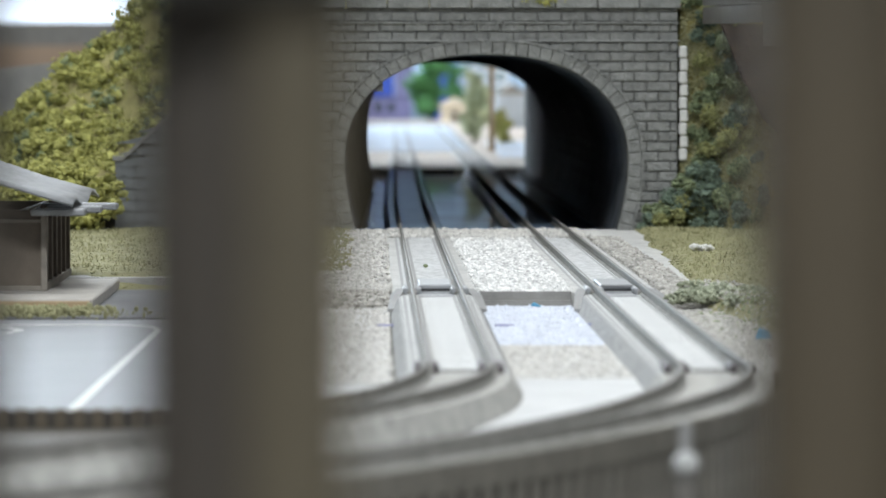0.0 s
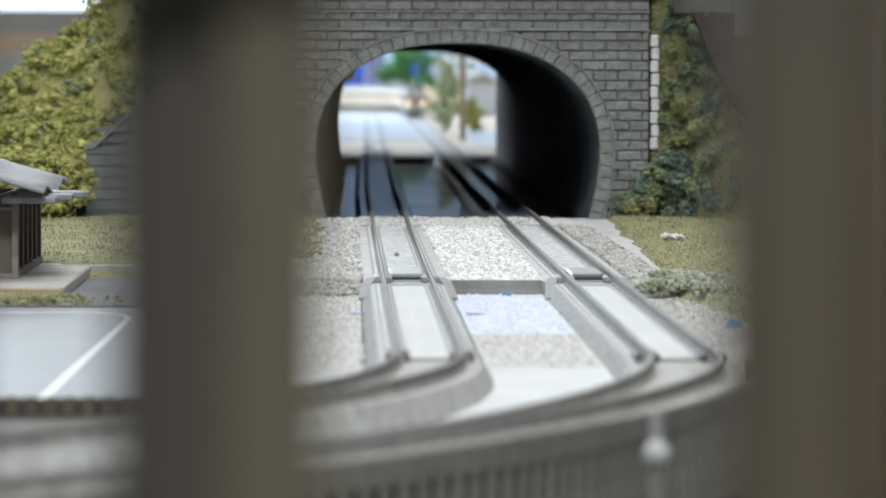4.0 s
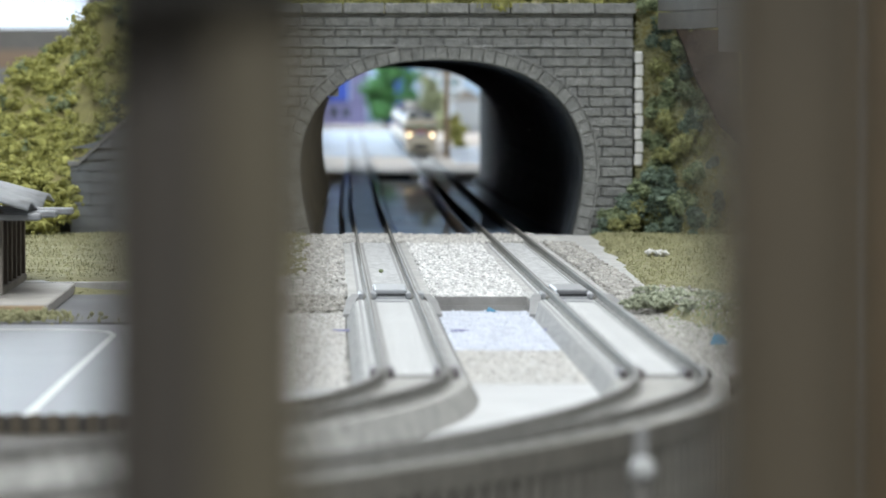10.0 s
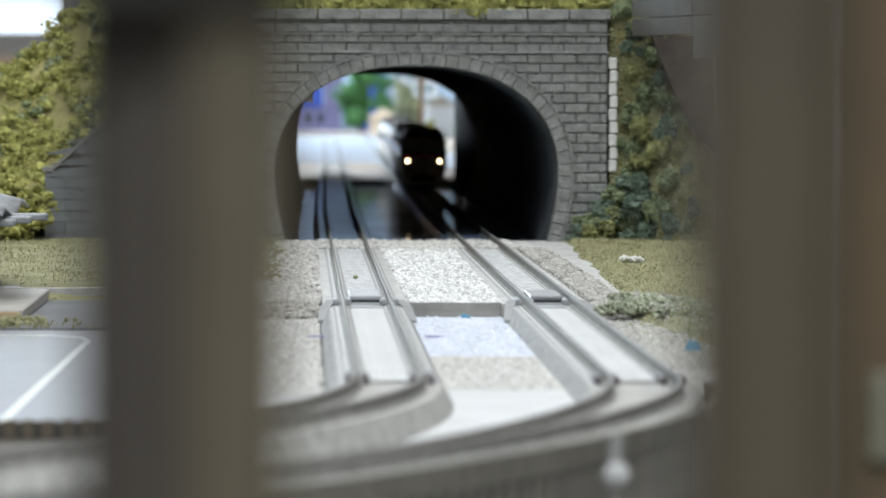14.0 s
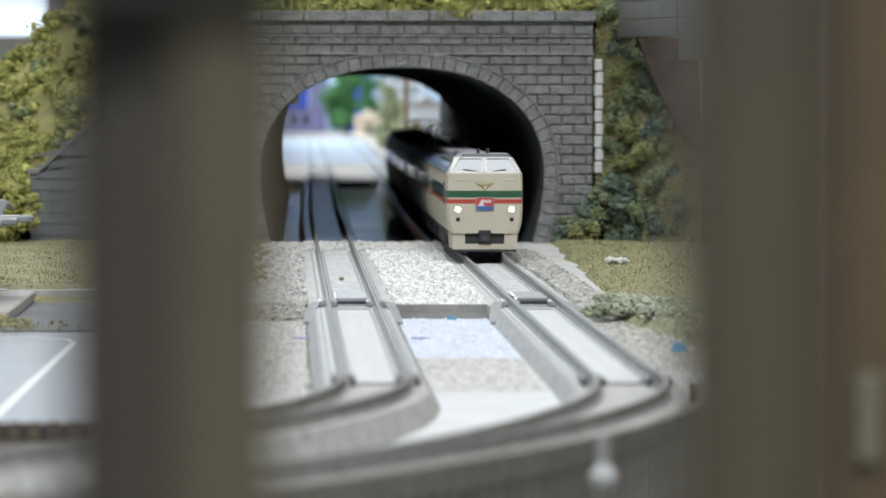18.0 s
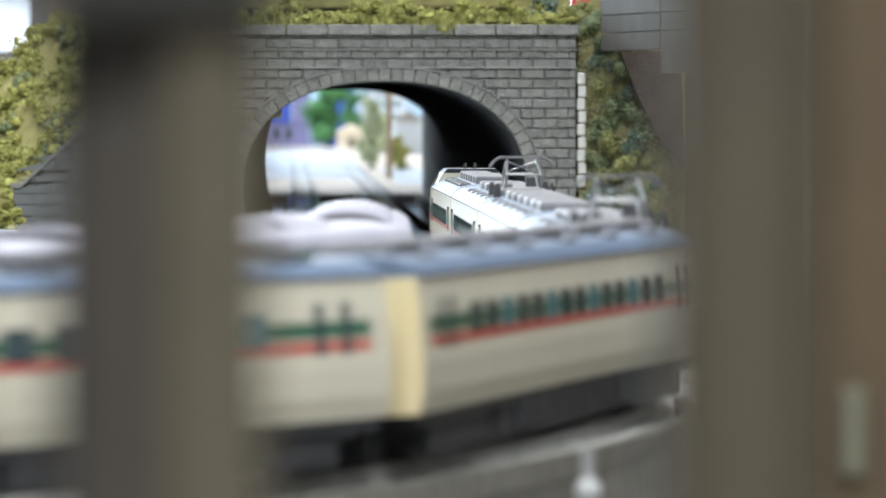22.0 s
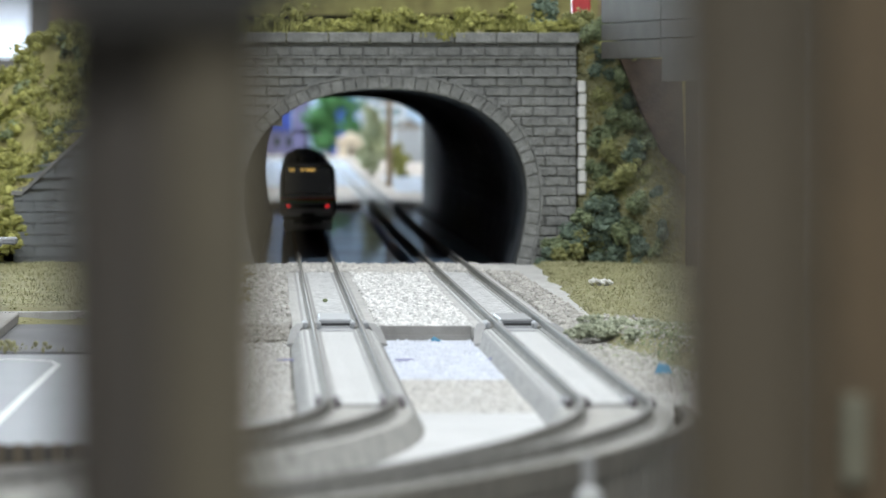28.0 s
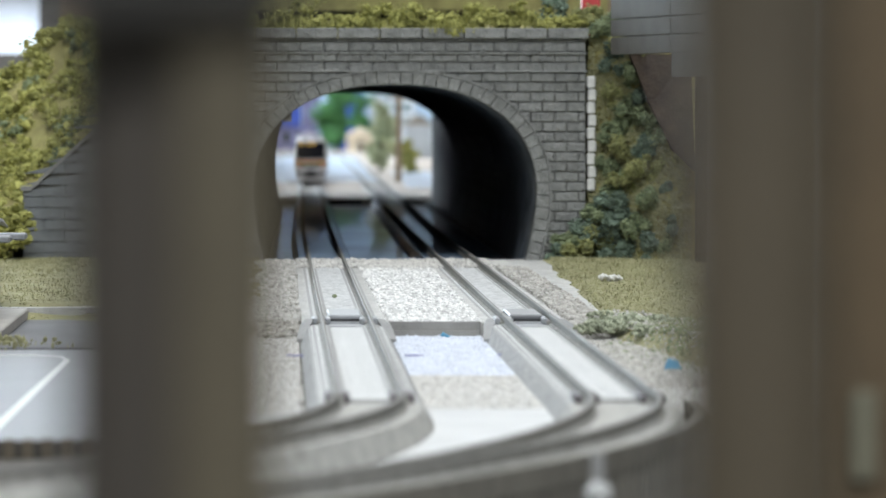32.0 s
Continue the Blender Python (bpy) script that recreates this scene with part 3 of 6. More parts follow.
    part("line", slab([(-40.3, 893), (-39.1, 893), (-41.5, 647), (-42.9, 647)], BASE_Z + 0.3, BASE_Z + 0.37), M_LINE, k)
    part("line", slab([(-66, 880), (-64, 893), (-67, 902), (-73, 905), (-73, 903.5), (-68, 900.5), (-65.5, 892.5), (-67.3, 880)], BASE_Z + 0.3, BASE_Z + 0.36), M_LINE, k)
    # turf
    def sheet(name, x0, x1, y0, y1, height, label):
        bm = bmesh.new()
        nx, ny = 36, 60
        g = [[bm.verts.new((x0 + (x1 - x0) * i / nx, y0 + (y1 - y0) * j / ny, height(x0 + (x1 - x0) * i / nx, y0 + (y1 - y0) * j / ny))) for i in range(nx + 1)] for j in range(ny + 1)]
        for a, b in zip(g, g[1:]):
            for i in range(nx):
                bm.faces.new((a[i], a[i + 1], b[i + 1], b[i]))
        solo(name, bm, M_GRASS, label, "grass", kind="structure", smooth=True)
    sheet("grass_left", -190, 0, 1030, 1399, grass_left_z, "olive turf beside the track")
    sheet("grass_right", 56, 145, 800, 1440, grass_right_z, "olive turf below the embankment")


def grass_left_z(x, y):
    n = noise.noise(Vector((x * 0.07, y * 0.05, 3.0)))
    k = min(1.0, max(0.0, (y - 1052 - 12 * n) / 26.0)) * min(1.0, max(0.0, (-1.0 - x + 3 * n) / 6.0))
    return -5.4 + 4.3 * k + 0.35 * n


def grass_right_z(x, y):
    n = noise.noise(Vector((x * 0.09, y * 0.03, 7.0)))
    edge = 64.5 + max(0.0, 985.0 - y) * 0.085 + max(0.0, y - 1000.0) * 0.02 + 2.5 * n
    k = min(1.0, max(0.0, (x - edge) / 4.5)) * min(1.0, max(0.0, (y - 815) / 60.0))
    return -5.4 + 4.4 * k ** 0.8 + 0.45 * n


def build_tracks():
    for n, R, side in (("left", RL, -1), ("right", RR, 1)):
        track("railway_track", R, STEP_Y + 1, 1412, 4000, "pale ballasted straight track with nickel rails", BEDDED, pale=True)
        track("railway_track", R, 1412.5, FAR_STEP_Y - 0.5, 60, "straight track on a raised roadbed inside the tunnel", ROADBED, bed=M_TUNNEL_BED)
        track("railway_track", R, FAR_STEP_Y, Y1, 4000, "pale straight track beyond the tunnel", BEDDED, pale=True)
        track("railway_track", R, Y0 + 0.5, STEP_Y - 0.5, 400, "short pale grey straight track", ROADBED, sleepers=True, pale=True, bed=M_ROADBED_NEAR)
        t = track("railway_track", R, Y0 - 0.3, Y0 - 1.05 * R, 8, "grey curved track with brown-grey sleepers", ROADBED, sleepers=True)
        track("railway_track", R, Y0 - 1.05 * R - 0.3, Y0 - R * math.pi - 3900, 14, "plain grey return track of the oval", ROADBED)
        track("railway_track", R, Y1 + 0.3, Y1 + R * math.pi, 14, "grey curved track at the far end of the oval", BEDDED)
        x = CX + R
        for y, z in ((STEP_Y, 0), (Y0 + 4, 0)):
            j = thing("track_joint", x, y, 0, "grey plastic joint between two track pieces", "track joint", "track joints")
            if y == STEP_Y:
                part("plate", boxes((-3.4, 3.4, 0, 30, -1.9, -0.35), bevel=0.3), M_JOINER if side < 0 else M_PLATE, j, "grey raised plate between the rails")
                # black strip in place of the shade under the plate
                part("slot", boxes((-3.3, 3.3, -0.5, 0.1, -2.05, -1.15)), M_UNDER, j, "black strip standing for the shaded slot under the plate")
                part("lip", boxes((-3.7, 3.7, -3.4, -0.4, -2.1, -1.72), bevel=0.12), M_JOINER, j, "thin grey lip")
                # thin dark sheet that paints the lip's shadow on the bed
                part("lip_painted_shadow", boxes((-3.5, 3.5, -17, -3.6, -2.11, -2.02), bevel=0.03), M_PLATE, j, "dark flat sheet standing for the shadow before the lip")
            if y != STEP_Y:
                part("bed_plate", boxes((-3.6, 3.6, -16, 10, -3.4, -2.5), bevel=0.2), M_EDGE, j, "flat bed plate under the rails")
            rim = [(3.9 * math.cos(math.pi + math.pi * i / 10), -3.0 + 5.5 * math.sin(math.pi + math.pi * i / 10)) for i in range(11)]
            part("tray", slab(rim + [(3.9, -1.4), (-3.9, -1.4)], -3.5, -2.35), M_PLATE, j, "dark rounded lower lip")
            part("cross_bar", boxes((-4.3, 4.3, -2.2, -1.4, -2.3, -1.7), bevel=0.1), M_RAIL, j)
            for c in (-4.8, 4.8):
                for o in (-1.3, 1.3):
                    part("clip", boxes((c + o - 0.55, c + o + 0.55, -6.5, 5.0, -2.1, -0.75), bevel=0.25), M_JOINER if y == STEP_Y else M_CLIP, j)
                part("fishplate", boxes((c - 0.95, c + 0.95, -9, 9, -2.05, -1.35), bevel=0.15), M_RAIL_SIDE, j)
            if y == STEP_Y:
                for sx in (-1, 1):
                    bm = loft([[(sx * 6.2, 2, -1.2), (sx * 8.0, 2, -1.3), (sx * 8.0, 2, -2.6), (sx * 6.2, 2, -2.6)],
                               [(sx * 7.0, -12, -1.7), (sx * 9.2, -12, -2.0), (sx * 9.2, -12, -3.6), (sx * 7.0, -12, -3.6)],
                               [(sx * 8.6, -28, -3.9), (sx * 9.9, -28, -4.1), (sx * 9.9, -28, -4.9), (sx * 8.6, -28, -4.9)]])
                    part("side_tab", bm, M_CONCRETE, j, "splayed pale grey side tab")


def build_kerb():
    """Ribbed upright kerb along the outside of the outer curve."""
    k = thing("ribbed_kerb", 0, 0, 0, "grey-brown ribbed kerb along the outer curve", "kerb")
    r = RR + 9.5
    wall = lambda r0, r1, a0, a1, n, z0, z1: loft([[(CX + q * math.cos(a), Y0 - q * math.sin(a), z) for q, z in ((r0, z0), (r1, z0), (r1, z1 + rise(a)), (r0, z1 + rise(a)))] for a in [a0 + (a1 - a0) * i / n for i in range(n + 1)]])
    rise = lambda a: canted(9.5, -2.0, Y0 - RR * a)[1] + 2.0
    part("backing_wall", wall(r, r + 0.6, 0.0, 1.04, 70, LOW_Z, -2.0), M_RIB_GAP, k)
    part("top_rail", wall(r - 0.2, r + 1.3, 0.0, 1.04, 70, -3.0, -1.7), M_RIB, k)
    rib = mesh_of("rib", boxes((r + 0.6, r + 1.35, -1.0, 1.0, LOW_Z, -1.72), bevel=0.15), M_RIB)
    for i in range(100):
        part("rib", rib, M_RIB, k, at=pose(CX * MM, Y0 * MM, rise(0.004 + i * 0.0104) * MM, 0, 0, -math.degrees(0.004 + i * 0.0104)))
    part("end_wall", boxes((CX + r + 1.5, 420, 733.6, 735.0, LOW_Z, BASE_Z + 0.3), bevel=0.2), M_RIB, k)


def build_lot_kerb():
    k = thing("car_park_kerb", 0, 644, 0, "dark brown ribbed kerb before the car park", "kerb")
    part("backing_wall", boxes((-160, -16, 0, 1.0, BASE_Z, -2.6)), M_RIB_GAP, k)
    rib = mesh_of("rib", boxes((-0.75, 0.75, -0.7, 0.0, BASE_Z, -2.3), bevel=0.12), M_KERB_BROWN)
    for i in range(58):
        part("rib", rib, M_KERB_BROWN, k, at=pose((-159 + i * 2.5) * MM, 0, 0))


# ---------------------------------------------------------------- tunnel
def arch(n=40):
    """Inner outline of the tunnel mouth, x and z, from foot to foot."""
    cx, pts = 32.8, []
    for i in range(n + 1):
        a = math.pi * i / n
        c, s = math.cos(a), math.sin(a)
        k = 41.0 * math.copysign(abs(c) ** 0.88, c)
        z = 17.0 + 31.6 * s ** 0.86
        pts.append((cx + k, z))
    lower = [(cx + 37.6, -3.0), (cx + 39.0, 2.5), (cx + 40.1, 8.0), (cx + 40.8, 13.0)]
    left = [(2 * cx - x, z) for x, z in reversed(lower)]
    return lower + pts + left


def grown(pts, d):
    out = []
    for i, (x, z) in enumerate(pts):
        a, b = pts[max(0, i - 1)], pts[min(len(pts) - 1, i + 1)]
        tx, tz = b[0] - a[0], b[1] - a[1]
        l = math.hypot(tx, tz)
        out.append((x + tz / l * d, z - tx / l * d))
    return out


PORTAL_X0, PORTAL_X1, PORTAL_TOP = -19.0, 88.0, 62.0


def build_portal():
    p = thing("tunnel_portal", 34.5, PORTAL_Y, 0, "grey stone-block tunnel portal with an arched mouth", "tunnel portal")
    ring_in, ring_out = grown(arch(), 0.0), grown(arch(), 5.0)
    off = 34.5
    # backing wall with the opening cut through
    bm = bmesh.new()
    n = len(ring_in)
    outer = []
    for i, (x, z) in enumerate(ring_in):
        if i == 0:
            outer.append((PORTAL_X1, -3.0))
        elif i == n - 1:
            outer.append((PORTAL_X0, -3.0))
        else:
            dx, dz = x - 32.8, z - 12.0
            k = min(((PORTAL_X1 if dx > 0 else PORTAL_X0) - 32.8) / dx if abs(dx) > 1e-6 else 1e9,
                    (PORTAL_TOP - 12.0) / dz if dz > 0 else (-15.0) / dz if dz < 0 else 1e9)
            outer.append((32.8 + dx * k, 12.0 + dz * k))
    rings = [[bm.verts.new((x - off, y, z)) for x, z in pts] for pts, y in ((outer, 0.9), (ring_in, 0.9), (ring_in, 9.0), (outer, 9.0))]
    for a, b in zip(rings, rings[1:] + rings[:1]):
        for i in range(n - 1):
            bm.faces.new((a[i], a[i + 1], b[i + 1], b[i]))
    for cx in (0, n - 1):
        bm.faces.new([r[cx] for r in rings])
    # upper corners
    box(bm, PORTAL_X0 - off, PORTAL_X0 + 22 - off, 1.0, 8.9, 38, PORTAL_TOP - 0.05)
    box(bm, PORTAL_X1 - 22 - off, PORTAL_X1 - off, 1.0, 8.9, 38, PORTAL_TOP - 0.05)
    part("backing_wall", bm, M_MORTAR, p)
    # coping
    n_c, w = 9, (PORTAL_X1 + 1 - PORTAL_X0 + 1) / 9
    cop = mesh_of("coping_stone", boxes((-w / 2 + 0.12, w / 2 - 0.12, -1.2, 9.5, 0, 3.0), bevel=0.25), M_STONE)
    for i in range(n_c):
        part("coping_stone", cop, M_STONE, p, at=pose((PORTAL_X0 - 1 + w * (i + 0.5) - off) * MM, 0, PORTAL_TOP * MM))
    # arch ring of wedge stones
    m = 47
    L = [0.0]
    for a, b in zip(ring_in, ring_in[1:]):
        L.append(L[-1] + math.dist(a, b))

    def along(ring, d):
        d = min(max(d, 0), L[-1])
        for i in range(len(L) - 1):
            if d <= L[i + 1]:
                k = (d - L[i]) / max(1e-9, L[i + 1] - L[i])
                return [ring[i][0] + (ring[i + 1][0] - ring[i][0]) * k - off, ring[i][1] + (ring[i + 1][1] - ring[i][1]) * k]
    rim, far_rim = grown(arch(), 0.1), grown(arch(), 3.9)
    for i in range(m):
        a, b = L[-1] * (i + 0.015) / m, L[-1] * (i + 0.985) / m
        q = [along(rim, a), along(rim, b), along(far_rim, b), along(far_rim, a)]
        bm = loft([[(x, 2.0, z) for x, z in q], [(x, -1.2, z) for x, z in q]])
        bmesh.ops.bevel(bm, geom=[e for e in bm.edges if all(v.co.y < 0 for v in e.verts)], offset=0.25, segments=1, affect="EDGES")
        part("arch_stone", bm, M_STONE, p)
    bead = [grown(arch(), d) for d in (3.95, 4.5)]
    bm = loft([[(x - off, yy, z) for x, z in pts] for pts, yy in ((bead[0], 1.0), (bead[0], -1.5), (bead[1], -1.5), (bead[1], 1.0))], closed=False)
    part("arch_bead", bm, M_STONE, p, "thin raised rim round the arch")
    # courses of bricks round the ring
    rng = random.Random(4)
    ring = [(x - off, z) for x, z in grown(arch(), 3.3)]

    def inside(x, z):
        hit = False
        for (xa, za), (xb, zb) in zip(ring, ring[1:] + ring[:1]):
            if (za > z) != (zb > z) and x < (xb - xa) * (z - za) / (zb - za) + xa:
                hit = not hit
        return hit
    zc, row = -2.42, 0
    x_lo, x_hi = PORTAL_X0 - off, PORTAL_X1 - off
    while zc < PORTAL_TOP - 1.0:
        h = 2.88
        z0, z1 = zc + 0.14, min(zc + h - 0.14, PORTAL_TOP - 0.06)
        x = x_lo - (3.5 if row % 2 else 0)
        while x < x_hi:
            a, b = max(x + 0.13, x_lo), min(x + 7.0 - 0.13, x_hi)
            x += 7.0
            # clip to the ring
            steps = [a + (b - a) * i / 40 for i in range(41)]
            free = [not inside(s, (z0 + z1) / 2) for s in steps]
            if not any(free):
                continue
            fs = [s for s, ok in zip(steps, free) if ok]
            if all(free):
                lo, hi = a, b
            else:
                lo, hi = min(fs), max(fs)
            if hi - lo < 0.9:
                continue
            d = rng.uniform(-0.12, 0.12)
            bm = boxes((lo, hi, 0.1 + d, 1.5, z0, z1))
            bmesh.ops.bevel(bm, geom=[e for e in bm.edges if all(v.co.y < 0.5 for v in e.verts)], offset=0.32, segments=1, affect="EDGES")
            part("brick", bm, M_STONE, p)
        zc += h
        row += 1
    for z in (52.3, 57.5):
        part("string_course", boxes((x_lo - 0.4, x_hi + 0.4, -0.75, 1.2, z, z + 0.55), bevel=0.15), M_STONE, p, "thin projecting ledge")
    # white quoin blocks on the side
    q = thing("quoin_strip", PORTAL_X1 + 0.4, PORTAL_Y + 1, 0, "strip of white stone blocks beside the portal", "stone strip")
    blk = mesh_of("block", boxes((0, 2.4, -2.0, 4, 0.12, 3.6), bevel=0.4), M_WHITE_STONE)
    for i in range(9):
        part("block", blk, M_WHITE_STONE, q, at=pose((0.25 if i % 2 else 0) * MM, 0, (18.0 + i * 3.7) * MM))
    # lining, from the mouth to the far end
    t = thing("tunnel_lining", 0, 0, 0, "dark tunnel lining behind the portal", "tunnel")
    near = grown(arch(), 0.0)
    far = [(-2.6 + (x + 8.2) * (76.4 / 82.0), z) for x, z in near]
    far = [(35.6 - 38.2 * (min(1.0, (35.6 - x) / 38.2)) ** 0.5 if x < 35.5 and z > 17 else x, z) for x, z in far]
    nin, fin = near, far
    bm = loft([[(x, PORTAL_Y + 9, z) for x, z in nin], [(x, FAR_PORTAL_Y, z) for x, z in fin],
               [(x, FAR_PORTAL_Y, z) for x, z in grown(fin, 3)], [(x, PORTAL_Y + 9, z) for x, z in grown(nin, 3)],
               [(x, PORTAL_Y + 9, z) for x, z in nin]], closed=False)
    part("lining", bm, M_TUNNEL, t)
    wall = [(150 if x > 30 else -190, -2.2) if z < -1 else (32.0 + (x - 32.0) * 60 / max(20.0, abs(x - 32.0), 60 * (z - 5) / 60), 60.0) if z > 30 else (150 if x > 30 else -190, z * 1.5) for x, z in fin]
    q = grown(fin, 0.2)
    bm = loft([[(x, FAR_PORTAL_Y - 4, z) for x, z in q], [(x, FAR_PORTAL_Y - 4, z) for x, z in wall], [(x, FAR_PORTAL_Y, z) for x, z in wall], [(x, FAR_PORTAL_Y, z) for x, z in q],
               [(x, FAR_PORTAL_Y - 4, z) for x, z in q]], closed=False)
    part("end_wall", bm, M_CONCRETE, t, "pale grey far end wall")
    for foot in (near[0], near[-1]):
        k = 1 if foot[0] > 30 else -1
        fx = -2.6 + (foot[0] + 8.2) * (76.4 / 82.0)
        part("footing", loft([[(xx, yy, zz) for xx, zz in ((x0, -5.4), (x0 + k * 4, -5.4), (x0 + k * 4, -2.9), (x0, -2.9))] for x0, yy in ((foot[0], PORTAL_Y + 12.5), (fx, FAR_STEP_Y - 4))]), M_TUNNEL, t)
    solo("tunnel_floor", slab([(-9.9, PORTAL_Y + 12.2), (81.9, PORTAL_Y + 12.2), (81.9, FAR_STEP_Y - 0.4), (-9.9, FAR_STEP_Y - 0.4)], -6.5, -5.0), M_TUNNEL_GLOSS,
         "glossy tunnel floor with the window's blue light in its colour", "ground", kind="structure")


def build_gallery():
    """Roof that carries the tunnel on to the module's end, with a light-blocking left wall."""
    g = thing("gallery", 0, 0, 0, "dark roofed gallery behind the tunnel", "gallery")
    part("roof", boxes((-9.8, 82, FAR_PORTAL_Y + 0.5, GALLERY_Y, 50, 56)), M_SHADE_BOARD, g)
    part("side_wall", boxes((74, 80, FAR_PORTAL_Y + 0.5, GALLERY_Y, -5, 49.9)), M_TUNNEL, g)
    # unseen left wall, added to hold back the window light
    part("side_wall", boxes((-9.8, -5, FAR_PORTAL_Y + 0.5, GALLERY_Y, -5, 49.9)), M_SHADE_BOARD, g)
    # added height: its shadow keeps the ceiling lamps off the far tracks
    part("headwall", boxes((-60, -10, GALLERY_Y, GALLERY_Y + 4, -2, 100), (82, 160, GALLERY_Y, GALLERY_Y + 4, -2, 100), (-10, 82, GALLERY_Y, GALLERY_Y + 4, 50, 100)), M_MOSS, g, "mossy headwall added over the far mouth to block light")
    # out of view, added so trains leaving the tunnel stay in shade
    h = thing("train_shed", 0, 0, 0, "dark unseen roof and walls added to shade the far tracks", "shed")
    part("roof", boxes((-66, 122, GALLERY_Y, 2590, 85.2, 90)), M_SHADE_BOARD, h)
    part("wall", boxes((-66, -60.2, GALLERY_Y, 2590, -2, 85)), M_SHADE_BOARD, h)
    part("wall", boxes((116.2, 122, GALLERY_Y, 2590, -2, 85)), M_SHADE_BOARD, h)


def build_wing():
    w = thing("wing_wall", 0, PORTAL_Y, 0, "blue-grey stone wing wall with a sloping top", "retaining wall")
    xs = [(-19.5, 62.0), (-23.4, 62.0), (-71.5, 18.3), (-74.0, 18.0)]
    yy = lambda x: -(-19.5 - x) * 0.10

    def top(x):
        return min(62.0, 23.0 + 0.908 * (x + 66.3)) if x > -71.5 else 18.0
    back = loft([[(x, yy(x) + 1, -3) for x, _ in xs] + [(x, yy(x) + 1, z) for x, z in reversed(xs)],
                 [(x, yy(x) + 8, -3) for x, _ in xs] + [(x, yy(x) + 8, z) for x, z in reversed(xs)]])
    part("backing_wall", back, M_MORTAR, w)
    z, row = -3.0, 0
    while z < 60:
        x = -74.0 - (6 if row % 2 else 0)
        while x < -19.6:
            a, b = max(x, -73.9) + 0.1, min(x + 12, -19.6) - 0.1
            x += 12
            if b - a < 1 or top(b) < z + 0.8:
                continue
            z1 = z + 3.1
            pts = [(a, z + 0.1), (b, z + 0.1), (b, min(z1, top(b) - 0.1)), (a, max(z + 0.12, min(z1, top(a) - 0.1)))]
            bm = loft([[(px, yy(px) + 1.5, pz) for px, pz in pts], [(px, yy(px), pz) for px, pz in pts]])
            part("block", bm, M_WING, w)
        z += 3.25
        row += 1
    cap = loft([[(x, yy(x) - 0.8, top(x) + 0.1), (x, yy(x) + 8.5, top(x) + 0.1), (x, yy(x) + 8.5, top(x) + 1.3), (x, yy(x) - 0.8, top(x) + 1.3)] for x in (-23.4, -45, -71.45)])
    part("cap", cap, M_CONCRETE, w, "pale sloping cap")
    part("cap", loft([[(x, yy(x) - 0.8, 18.1), (x, yy(x) + 8.5, 18.1), (x, yy(x) + 8.5, 19.4), (x, yy(x) - 0.8, 19.4)] for x in (-71.5, -74.6)]), M_CONCRETE, w)


# ---------------------------------------------------------------- greenery
def hill_z(x, y):
    """Height of the hill behind the portal and the wing wall."""
    t = min(1.0, max(0.0, (y - 1410) / 66.0))
    ridge = 67.0 if x > -63 else 67.0 + (x + 63) * 0.78
    base = 62.0 if x > -19 else (min(60.0, 20.5 + 0.908 * (x + 66.3)) if x > -71.5 else 15.8 + (x + 71.5) * 0.5)
    z = base + (ridge - base) * t + 2.5 * math.sin(x * 0.21) * math.sin(y * 0.13)
    if x > 88:
        z = min(z, 62 - (x - 88) * 0.2)
    return max(-2.0, z)


